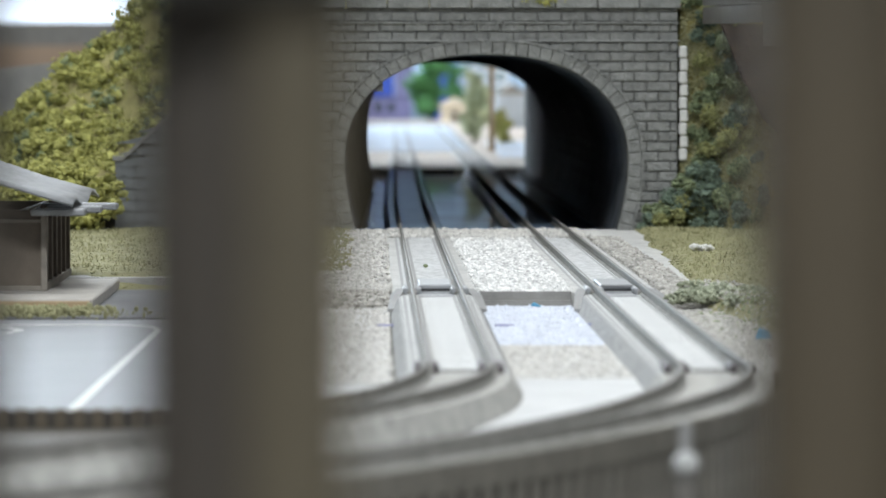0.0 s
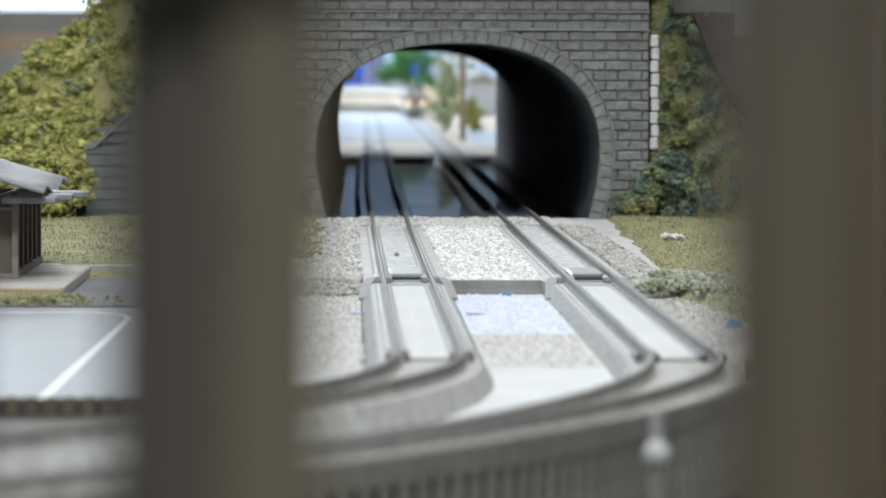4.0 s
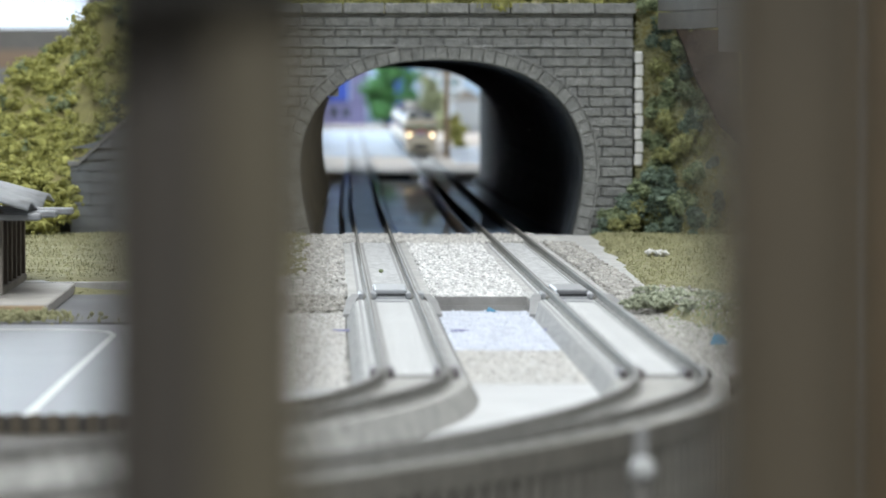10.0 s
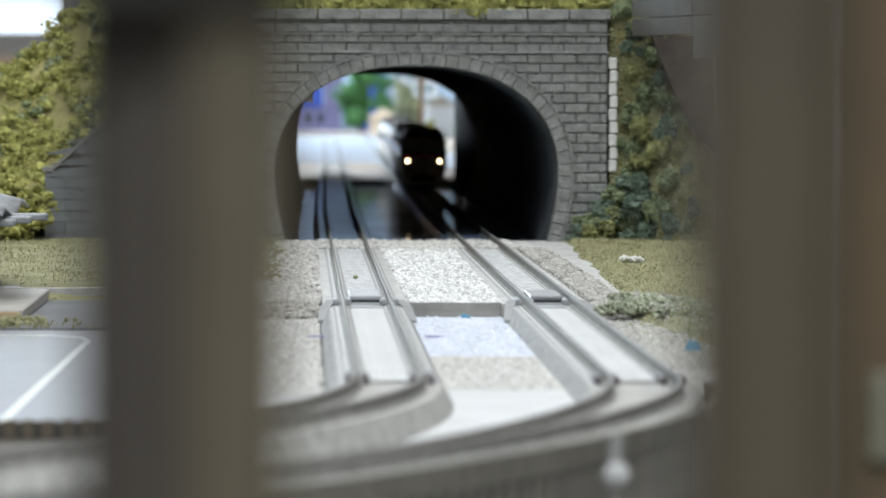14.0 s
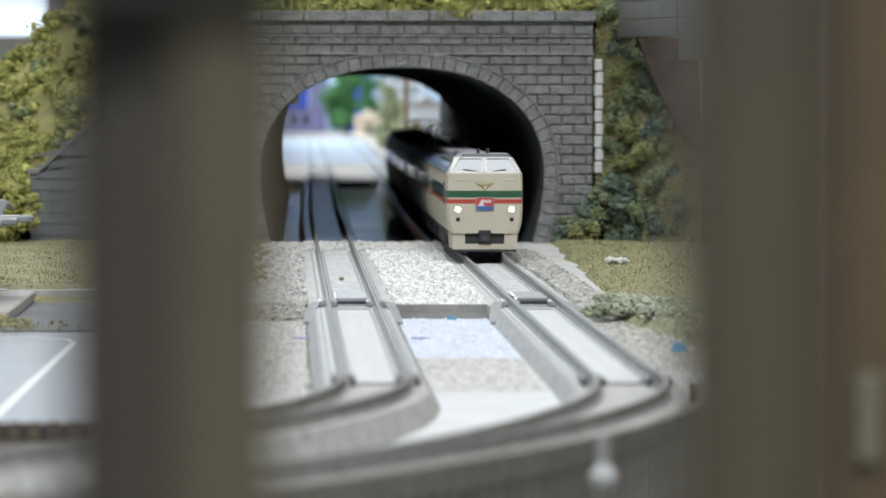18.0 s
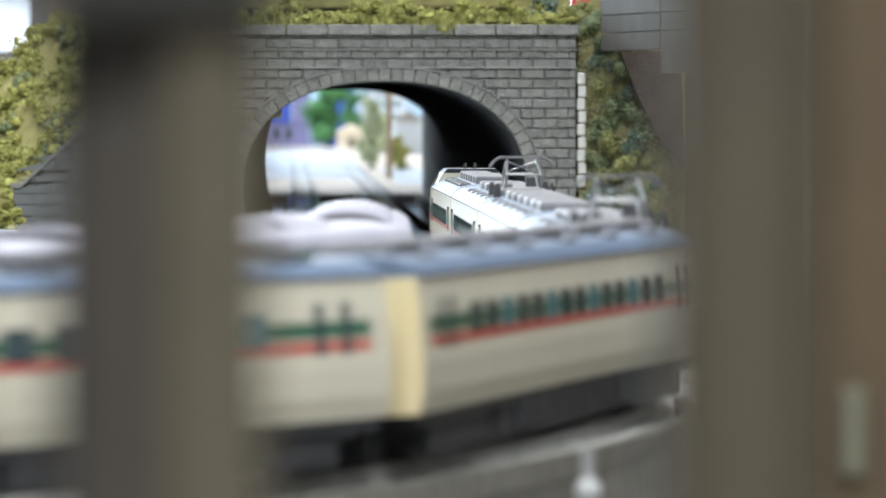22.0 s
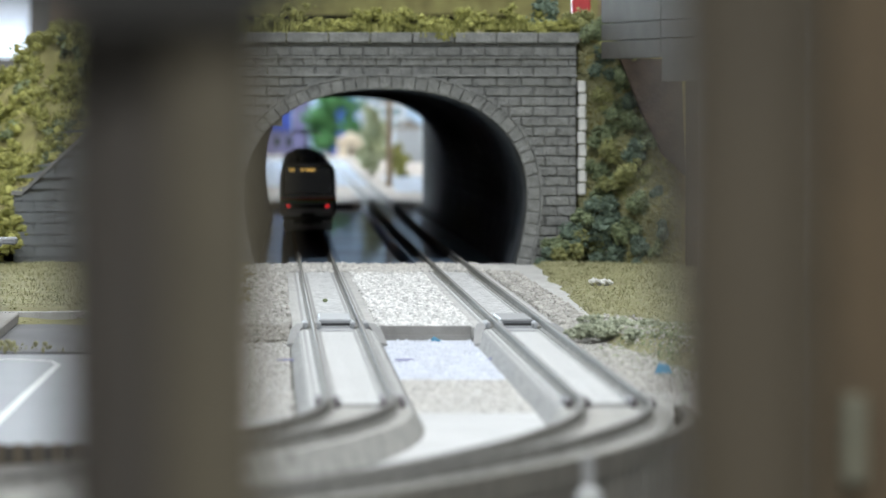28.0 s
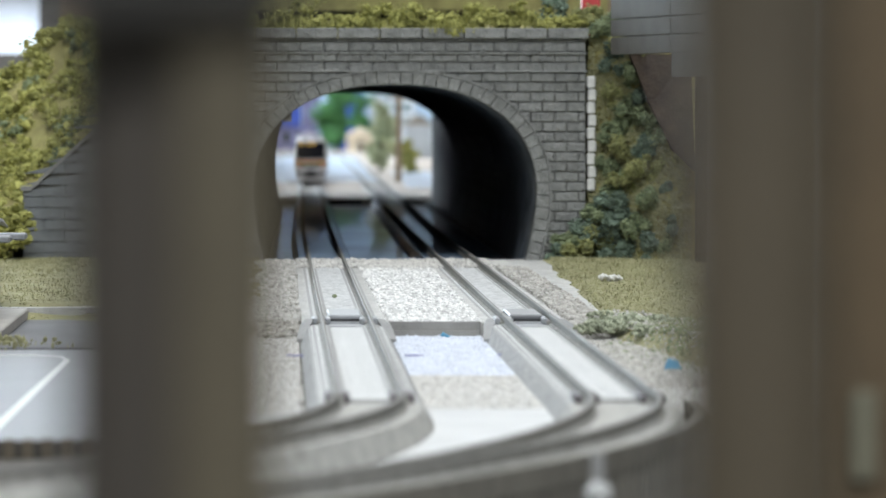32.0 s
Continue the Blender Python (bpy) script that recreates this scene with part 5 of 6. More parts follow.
# ---------------------------------------------------------------- beyond the tunnel
def build_far():
    rng = np.random.default_rng(21)
    b = thing("blue_building", 0, 5250, -2, "blue and lilac model building", "building")
    part("wall", boxes((-60, 42, 0, 60, 0, 26)), M_LILAC, b, "lilac lower wall")
    part("wall", boxes((-60, 22, -2, 60, 26.2, 60)), M_BLUE_BLDG, b, "blue upper wall")
    part("wall", boxes((24, 44, -1, 60, 26.2, 60)), M_LILAC, b)
    part("wall", boxes((66, 92, 20, 60, 0, 70)), M_BLUE_BLDG, b, "blue tower wall")
    for i in range(6):
        part("window", boxes((-54 + i * 14, -46 + i * 14, -0.8, 0.4, 10, 18)), M_GLASS, b)
    solo("backdrop", boxes((-70, 230, 5330, 5336, -2, 200)), M_SKYBOARD, "pale blue painted backdrop board", "backdrop", kind="structure")
    tr = thing("tree", 61, 5120, -2, "bright green foam tree", "tree")
    part("trunk", rod(bmesh.new(), (0, 0, 0), (0, 0, 30), 3, 1.6), M_WOOD_DARK, tr)
    me = crumbs("crown", np.concatenate([bush(rng, rng.normal(0, 7), rng.normal(0, 8), rng.uniform(12, 66), rng.uniform(6, 10), 70) for i in range(24)]), rng.uniform(1.4, 3.0, 1680), rng)
    me.materials.append(M_TREE_GREEN)
    part("crown", me, M_TREE_GREEN, tr)
    h = thing("house", 84, 4980, -2, "small beige house with a pale roof", "house")
    part("wall", boxes((-14, 14, 0, 30, 0, 17)), M_BEIGE_WALL, h)
    part("roof", loft([[(-16, -2, 17), (0, -2, 26), (16, -2, 17)], [(-16, 32, 17), (0, 32, 26), (16, 32, 17)]]), M_BEIGE_WALL, h)
    part("door", boxes((-3, 3, -0.6, 0.2, 0, 11)), M_WALL_TAN, h)
    w = thing("white_building", 118, 5300, -2, "tall pale blue-white model building", "building")
    part("wall", boxes((-20, 30, 0, 50, 0, 74)), M_PALE_BLDG, w)
    for r0 in range(4):
        for c0 in range(4):
            part("window", boxes((-15 + c0 * 11, -9 + c0 * 11, -0.6, 0.3, 12 + r0 * 15, 21 + r0 * 15)), M_GLASS_TEAL, w)
    lo = thing("white_house", 126, 4400, -2, "low whitewashed model house", "house")
    part("wall", boxes((-14, 14, 0, 30, 0, 30)), M_PALE_BLDG, lo)
    part("roof", loft([[(-16, -2, 30), (0, -2, 40), (16, -2, 30)], [(-16, 32, 30), (0, 32, 40), (16, 32, 30)]]), M_SLAB, lo)
    for x, y, sc, slim, m, lab in ((70.5, 3380, 0.95, 0.62, M_PALE_FOLIAGE, "slim pale sage-green foam tree"), (82, 3900, 0.85, 0.8, M_PALE_FOLIAGE, "pale sage-green foam tree"),
                                   (90, 3330, 0.36, 1.3, M_FOAM_YEL, "low yellow-green foam bush"), (97, 3700, 0.45, 1.3, M_FOAM_YEL, "low yellow-green foam bush"),
                                   (104, 4500, 0.8, 1.0, M_PALE_FOLIAGE, "pale sage-green foam tree"), (88, 5180, 1.25, 0.7, M_TREE_GREEN, "bright green foam tree")):
        t2 = thing("tree", x, y, -2, lab, "tree", "trees beyond the tunnel")
        part("trunk", rod(bmesh.new(), (0, 0, 0), (0, 0, 22 * sc), 1.8, 1.0), M_WOOD_DARK, t2)
        me = crumbs("crown", np.concatenate([bush(rng, rng.normal(0, 4.2) * sc * slim, rng.normal(0, 5) * sc, rng.uniform(6, 44) * sc, rng.uniform(4, 7) * sc, 50) for i in range(14)]), rng.uniform(0.9, 2.0, 700), rng)
        me.materials.append(m)
        part("crown", me, m, t2)
    k = thing("utility_pole", 72.0, 2935, -2, "brown wooden utility pole", "utility pole")
    part("shaft", rod(bmesh.new(), (0, 0, 0), (0, 0, 62), 2.0, 1.7), M_POLE, k)
    part("crossarm", boxes((-6, 6, -0.5, 0.5, 50, 51.2)), M_POLE, k)
    e = thing("module_edge", 0, FAR_STEP_Y, 0, "dark front edge of the far layout module", "board edge", kind="structure")
    part("edge_strip", boxes((22.2, 40.3, -1.6, -0.2, -5.0, -2.2), bevel=0.05), M_UNDER, e)


build_room()
build_ground()
build_tracks()
build_kerb()
build_lot_kerb()
build_portal()
build_gallery()
build_wing()
build_hill()
build_right_bank()
build_turf()
build_hut()
build_bridge()
build_posts()
build_far()

# ---------------------------------------------------------------- trains
PITCH_A, PITCH_B = 141.0, 134.0


def car_skin(profile, ya, yb):
    """Half section (x, z) mirrored and drawn from ya to yb."""
    ring = [(x, z) for x, z in profile] + [(-x, z) for x, z in reversed(profile)]
    return loft([[(x, ya, z) for x, z in ring], [(x, yb, z) for x, z in ring]])


SIDE_A = [(8.8, 6.0), (9.45, 8.4), (9.7, 11.5), (9.7, 17.5), (9.42, 21.1)]
ROOF_A = [(9.4, 21.15), (8.6, 22.3), (7.0, 23.2), (3.5, 23.8), (0.01, 24.0)]


def bogie(car, y):
    b = part("bogie", boxes((-5.6, 5.6, y - 11, y + 11, 1.7, 4.6), (-7.8, -5.7, y - 13, y + 13, 1.0, 4.6), (5.7, 7.8, y - 13, y + 13, 1.0, 4.6), bevel=0.2), M_UNDER, car)
    for dy in (-7, 7):
        w = bmesh.new()
        for x in (-4.9, 4.1):
            rod(w, (x, y + dy, 2.75), (x + 0.8, y + dy, 2.75), 2.75, seg=16)
        rod(w, (-4.2, y + dy, 2.75), (4.2, y + dy, 2.75), 0.6)
        part("wheelset", w, M_RAIL_SIDE, b)


def underfloor(car, ya, yb, seed):
    rng = random.Random(seed)
    y = ya
    while y < yb - 6:
        l = rng.uniform(7, 15)
        l = min(l, yb - y)
        d = rng.uniform(1.0, 1.7)
        for s in (-1, 1):
            x0, x1 = sorted((s * 3.0, s * rng.uniform(8.0, 8.8)))
            part("equipment_box", boxes((x0, x1, y, y + l, d, 5.9), bevel=0.25), M_UNDER, car)
        y += l + rng.uniform(0.8, 2.5)


def pantograph_diamond(car, y, z):
    p = part("pantograph", boxes((-5.6, 5.6, y - 5.5, y - 4.9, z, z + 0.6), (-5.6, 5.6, y + 4.9, y + 5.5, z, z + 0.6), (-4.2, -3.6, y - 5.5, y + 5.5, z, z + 0.6), (3.6, 4.2, y - 5.5, y + 5.5, z, z + 0.6)), M_UNIT_DARK, car)
    top = 31.3
    for x in (-3.6, 3.6):
        part("lower_arm", rods(0.28, ((x, y - 5, z + 0.6), (x * 0.92, y - 8.0, z + 3.6)), ((x, y + 5, z + 0.6), (x * 0.92, y + 8.0, z + 3.6))), M_SILVER, p)
        part("upper_arm", rods(0.24, ((x * 0.92, y - 8.0, z + 3.6), (x * 0.8, y, top - 0.5)), ((x * 0.92, y + 8.0, z + 3.6), (x * 0.8, y, top - 0.5))), M_SILVER, p)
    part("brace", rods(0.18, ((-3.3, y - 8, z + 3.6), (2.9, y, top - 0.8)), ((3.3, y - 8, z + 3.6), (-2.9, y, top - 0.8)), ((-3.4, y + 8, z + 3.6), (3.4, y + 8, z + 3.6)), ((-3.4, y - 8, z + 3.6), (3.4, y - 8, z + 3.6))), M_SILVER, p)
    horn = lambda s: [(s * 3.6, y + s * 0, top), (s * 4.9, y, top - 0.3), (s * 5.9, y, top - 1.2), (s * 6.4, y, top - 2.0)]
    bm = boxes((-4.2, 4.2, y - 1.5, y - 0.7, top - 0.2, top + 0.2), (-4.2, 4.2, y + 0.7, y + 1.5, top - 0.2, top + 0.2))
    for s in (-1, 1):
        h = horn(s)
        for a, b in zip(h, h[1:]):
            rod(bm, a, b, 0.3)
    part("collector_head", bm, M_ROOF_UNIT, p)


def roof_gear_a(car, ya, yb, kind):
    """Cooling units and ducts of the express cars."""
    top = 23.7
    if kind == "cab":
        for y in np.linspace(ya + 8, yb - 34, 7):
            part("cooling_unit", boxes((-3.4, 3.4, y, y + 8.5, top - 0.2, top + 1.9), bevel=0.35), M_ROOF_UNIT, car)
            for s in (-1, 1):
                x0, x1 = sorted((s * 4.2, s * 7.2))
                part("side_unit", boxes((x0, x1, y + 1, y + 8, 21.9, 24.0), bevel=0.45), M_UNIT_DARK, car)
    else:
        for y in np.linspace(ya + 34 if kind == "power" else ya + 8, yb - 20, 5 if kind == "power" else 6):
            part("cooling_unit", boxes((-4.6, 4.6, y, y + 13, top - 0.3, top + 1.5), bevel=0.4), M_ROOF_UNIT, car)
            for s in (-1, 1):
                x0, x1 = sorted((s * 5.0, s * 7.4))
                part("side_unit", boxes((x0, x1, y + 3, y + 10, 21.6, 23.6), bevel=0.4), M_UNIT_DARK, car)
    if kind == "power":
        pantograph_diamond(car, yb - 15.0, 24.3)
        for s in (-1, 1):
            for y in (yb - 27, yb - 4):
                part("insulator", rod(rod(bmesh.new(), (s * 5.4, y, 23), (s * 5.4, y, 25.6), 0.7), (s * 5.4, y, 25.6), (s * 5.4, y, 26.2), 0.35), M_UNIT_DARK, car)
        part("lightning_box", rod(bmesh.new(), (-3.0, yb - 30, 23.4), (-3.0, yb - 30, 27.0), 1.5, seg=12), M_UNIT_DARK, car)
        part("fuse_box", boxes((1.2, 4.4, yb - 33, yb - 28, 23.4, 26.0), bevel=0.3), M_ROOF_UNIT, car)


def express_car(kind, seed, flip=False):
    """One car of the cream express; its front is +y. flip turns a cab car to face back."""
    c = thing("express_car", 0, 0, 0, {"cab": "cream express cab car with green and red stripes", "power": "cream express car with a raised pantograph",
                                       "plain": "cream express passenger car with green and red stripes"}[kind], "train car", "cream express cars")
    half = 68.5
    ya, yb = -half, half
    if kind == "cab":
        yb = half - 11.0
    part("body", car_skin(SIDE_A + [(9.3, 21.2)], ya, yb), M_CREAM, c, "cream painted body shell")
    part("roof", car_skin(ROOF_A, ya + 0.3, yb), M_ROOF, c, "grey painted roof with the window's blue reflection in its colour", smooth=False)
    part("gangway", boxes((-4.2, 4.2, ya - 1.6, ya, 5.5, 20), bevel=0.4), M_UNIT_DARK, c)
    part("end_panel", car_skin([(x - 0.05, z) for x, z in SIDE_A], ya - 0.3, ya + 0.1), M_CREAM_END, c, "yellow cream end panel")
    if kind != "cab":
        part("end_panel", car_skin([(x - 0.05, z) for x, z in SIDE_A], yb - 0.1, yb + 0.3), M_CREAM_END, c, "yellow cream end panel")
        part("gangway", boxes((-4.2, 4.2, yb, yb + 1.6, 5.5, 20), bevel=0.4), M_UNIT_DARK, c)
    sa, sb = ya + 3.3, (yb - 3.3 if kind != "cab" else yb)
    for s in (-1, 1):
        x0, x1 = sorted((s * 9.6, s * 9.755))
        part("green_stripe", boxes((x0, x1, sa, sb, 14.85, 16.6)), M_GREEN, c)
        x0, x1 = sorted((s * 9.6, s * 9.75))
        part("red_stripe", boxes((x0, x1, sa, sb, 13.35, 14.45)), M_RED, c)
        n = 12 if kind == "cab" else 14
        w0, w1 = ya + 23, (yb - 23 if kind != "cab" else yb - 20)
        for i in range(n):
            y = w0 + (w1 - w0) * i / (n - 1)
            x0, x1 = sorted((s * 9.6, s * 9.79))
            m = M_GLASS_TEAL if (i * 7 + seed) % 3 == 0 else M_GLASS
            part("window", boxes((x0, x1, y - 2.35, y + 2.35, 14.1, 17.7), bevel=0.09), m, c)
        for y in (ya + 7.5, ya + 12.2) + ((yb - 8.5, yb - 13) if kind != "cab" else (yb - 6.5, yb - 11)):
            part("door_window", boxes((x0, x1, y - 0.8, y + 0.8, 13.0, 18.6), bevel=0.09), M_GLASS, c)
        x0, x1 = sorted((s * 9.4, s * 9.72))
        part("rain_gutter", boxes((x0, x1, ya, yb, 20.95, 21.35), bevel=0.08), M_ROOF_UNIT, c)
    part("chassis", boxes((-8.4, 8.4, ya + 1, yb - 1, 4.6, 6.2), (-2.4, 2.4, ya + 1, yb - 1, 1.0, 4.7)), M_UNDER, c)
    bogie(c, ya + 21)
    bogie(c, half - 21)
    underfloor(c, ya + 36, half - 36, seed)
    roof_gear_a(c, ya, yb, kind)
    if kind == "cab":
        express_nose(c, yb, half)
    part("coupler", boxes((-1.2, 1.2, ya - 4, ya, 3.4, 5.4), bevel=0.2), M_UNDER, c)
    return c


def express_nose(c, y, f):
    """Cab end between y and the flat face at f."""
    half = [(8.7, 6.0), (9.45, 8.4), (9.7, 11.5), (9.7, 17.5), (9.5, 21.0)]
    face = [(7.9, 5.8), (8.6, 8.4), (9.0, 11.5), (9.2, 17.5), (8.7, 20.9)]
    full = lambda h: [(x, z) for x, z in h] + [(-x, z) for x, z in reversed(h)]
    bm = loft([[(x, y, z) for x, z in full(half)], [(x, f - 2.4, z) for x, z in full(half)], [(x * 0.985, f - 0.8, z) for x, z in full(half)], [(x, f, z) for x, z in full(face)]])
    part("nose", bm, M_CREAM, c, "smooth cream cab front")
    for z0, z1, m, nm in ((14.85, 16.6, M_GREEN, "green_stripe"), (13.35, 14.45, M_RED, "red_stripe")):
        part(nm, loft([[(9.76, y, z0), (9.76, f - 2.4, z0), (9.62, f - 0.8, z0), (9.15, f + 0.06, z0), (-9.15, f + 0.06, z0), (-9.62, f - 0.8, z0), (-9.76, f - 2.4, z0), (-9.76, y, z0)],
                       [(9.76, y, z1), (9.76, f - 2.4, z1), (9.62, f - 0.8, z1), (9.2, f + 0.06, z1), (-9.2, f + 0.06, z1), (-9.62, f - 0.8, z1), (-9.76, f - 2.4, z1), (-9.76, y, z1)]]), m, c)
    # raked windscreen block
    base = [(-8.9, f - 0.9), (8.9, f - 0.9), (9.3, f - 4), (9.3, y - 12), (-9.3, y - 12), (-9.3, f - 4)]
    top = [(-6.4, f - 5.2), (6.4, f - 5.2), (7.4, f - 8), (7.0, y - 12), (-7.0, y - 12), (-7.4, f - 8)]
    part("cab_top", loft([[(a, b, 20.9) for a, b in base], [(a, b, 25.0) for a, b in top]]), M_CREAM, c)
    part("cab_roof", loft([[(a * 0.985, b - 0.1, 24.9) for a, b in top], [(a * 0.86, b - 1.2, 25.9) for a, b in top]]), M_CAB_ROOF, c, "dark slate cab roof")
    lean = lambda u, z: f - 0.9 - 4.3 * (z - 20.9) / 4.1 + 0.07

    def pane(x0, x1):
        q = [(x0, 21.15), (x1, 21.15), (x1 * 0.735 if abs(x1) > 1 else x1, 24.8), (x0 * 0.735 if abs(x0) > 1 else x0, 24.8)]
        return loft([[(x, lean(0, z) - 0.15, z) for x, z in q], [(x, lean(0, z) + 0.12, z) for x, z in q]])
    for x0, x1 in ((0.35, 8.75), (-8.75, -0.35)):
        g = part("windscreen", pane(x0, x1), M_GLASS, c, "raked windscreen pane")
        s = 1 if x0 > 0 else -1
        wd = lambda x, z: (x, lean(0, z) + 0.25, z)
        part("windscreen_frame", rods(0.27, (wd(s * 0.35, 21.15), wd(s * 8.75, 21.15)), (wd(s * 8.75, 21.15), wd(s * 6.43, 24.8)), (wd(s * 6.43, 24.8), wd(s * 0.35, 24.8)), (wd(s * 0.35, 24.8), wd(s * 0.35, 21.15)), seg=6), M_SIGN_WHITE, g, "white window frame")
        part("wiper", rods(0.14, (wd(s * 2.0, 21.5), wd(s * 5.4, 22.0))), M_UNIT_DARK, g)
        part("side_window", loft([[(s * 9.0, f - 5.0, 21.6), (s * 9.0, f - 11, 21.6), (s * 7.75, f - 11, 24.3), (s * 7.6, f - 7.6, 24.3)],
                                  [(s * 9.25, f - 5.0, 21.6), (s * 9.25, f - 11, 21.6), (s * 8.0, f - 11, 24.3), (s * 7.85, f - 7.6, 24.3)]]), M_GLASS, c)
    for s in (-1, 1):
        h = part("headlight", rod(bmesh.new(), (s * 6.8, f - 0.3, 11.9), (s * 6.8, f + 0.28, 11.9), 0.64, seg=20), M_LAMP, c, "lit warm white headlight")
        part("bezel", rod(bmesh.new(), (s * 6.8, f - 0.3, 11.9), (s * 6.8, f + 0.2, 11.9), 0.85, seg=20), M_SILVER, h)
        h = part("tail_light", rod(bmesh.new(), (s * 6.8, f - 0.3, 9.3), (s * 6.8, f + 0.2, 9.3), 0.52, seg=16), M_TAIL_OFF, c, "unlit dark tail light")
        part("bezel", rod(bmesh.new(), (s * 6.8, f - 0.3, 9.3), (s * 6.8, f + 0.12, 9.3), 0.68, seg=16), M_SILVER, h)
        x0, x1 = sorted((s * 4.6, s * 7.5))
        part("grab_rail", boxes((x0, x1, f - 0.2, f + 0.35, 19.2, 19.5), bevel=0.08), M_CREAM, c)
        part("grab_rail", boxes((x0, x1, f - 0.6, f + 0.2, 6.35, 6.55), bevel=0.05), M_CREAM, c)
        part("whistle", rod(bmesh.new(), (s * 1.2, y - 3, 25.8), (s * 1.2, y - 3, 27.2), 0.4), M_UNIT_DARK, c)
        part("skirt_side", loft([[(s * 8.6, f - 1.0, 5.8), (s * 8.0, f - 1.0, 1.9), (s * 7.6, f - 1.4, 1.9), (s * 8.2, f - 1.4, 5.8)], [(s * 9.0, y - 2, 5.8), (s * 8.6, y - 2, 1.9), (s * 8.2, y - 2, 1.9), (s * 8.6, y - 2, 5.8)]]), M_CREAM, c)
    # flying wing emblem
    part("emblem", loft([[(-2.5, f, 18.7), (2.5, f, 18.7), (0.7, f, 17.3), (0, f, 16.75), (-0.7, f, 17.3)], [(-2.0, f + 0.6, 18.4), (2.0, f + 0.6, 18.4), (0.5, f + 0.6, 17.6), (0, f + 0.8, 17.1), (-0.5, f + 0.6, 17.6)]]), M_GOLD, c, "dull gold wing emblem")
    hb = part("headboard", boxes((-2.35, 2.35, f - 0.1, f + 0.32, 11.35, 15.0), bevel=0.25), M_SILVER, c, "silver-framed train name board")
    part("field", boxes((-2.05, 2.05, f + 0.3, f + 0.36, 12.75, 14.75)), M_SIGN_RED, hb, "red upper field")
    part("field", boxes((-2.05, 2.05, f + 0.3, f + 0.36, 11.6, 12.72)), M_SIGN_BLUE, hb, "blue lower field")
    part("print", slab_y([(-0.1, 12.75), (1.8, 12.75), (1.2, 13.6), (0.9, 14.2), (0.6, 13.5)], f + 0.36, f + 0.38), M_SIGN_WHITE, hb, "pale mountain shape")
    for x in (-1.5, -0.7, 0.1):
        part("bar", boxes((x, x + 0.6, f + 0.36, f + 0.4, 13.5, 14.3)), M_SIGN_WHITE, hb, "small white bar of print")
    # skirt with its coupler opening
    part("skirt", boxes((-8.1, 8.1, f - 1.3, f - 0.7, 1.7, 3.1), (-8.1, -5.0, f - 1.3, f - 0.7, 3.1, 5.85), (5.0, 8.1, f - 1.3, f - 0.7, 3.1, 5.85)), M_CREAM, c)
    part("skirt_edge", boxes((-8.1, 8.1, f - 1.2, f - 0.4, 1.1, 1.68)), M_UNDER, c)
    part("recess", boxes((-8.0, 8.0, f - 6, f - 1.4, 2, 5.9)), M_UNDER, c)
    part("coupler", boxes((-1.6, 1.6, f - 2, f + 0.5, 3.4, 6.6), (-0.9, 0.9, f, f + 1.0, 3.9, 5.2), bevel=0.2), M_UNDER, c)
    part("coupler_head", rod(bmesh.new(), (0, f + 0.4, 4.6), (0, f + 1.1, 4.6), 0.75, seg=12), M_UNIT_DARK, c)


def slab_y(pts, y0, y1):
    return loft([[(x, y0, z) for x, z in pts], [(x, y1, z) for x, z in pts]])


SIDE_B = [(9.3, 6.2), (9.75, 9.0), (9.85, 12), (9.8, 17.0), (9.4, 22.2)]
ROOF_B = [(9.4, 22.25), (8.8, 23.4), (7.0, 24.3), (3.5, 24.9), (0.01, 25.1)]


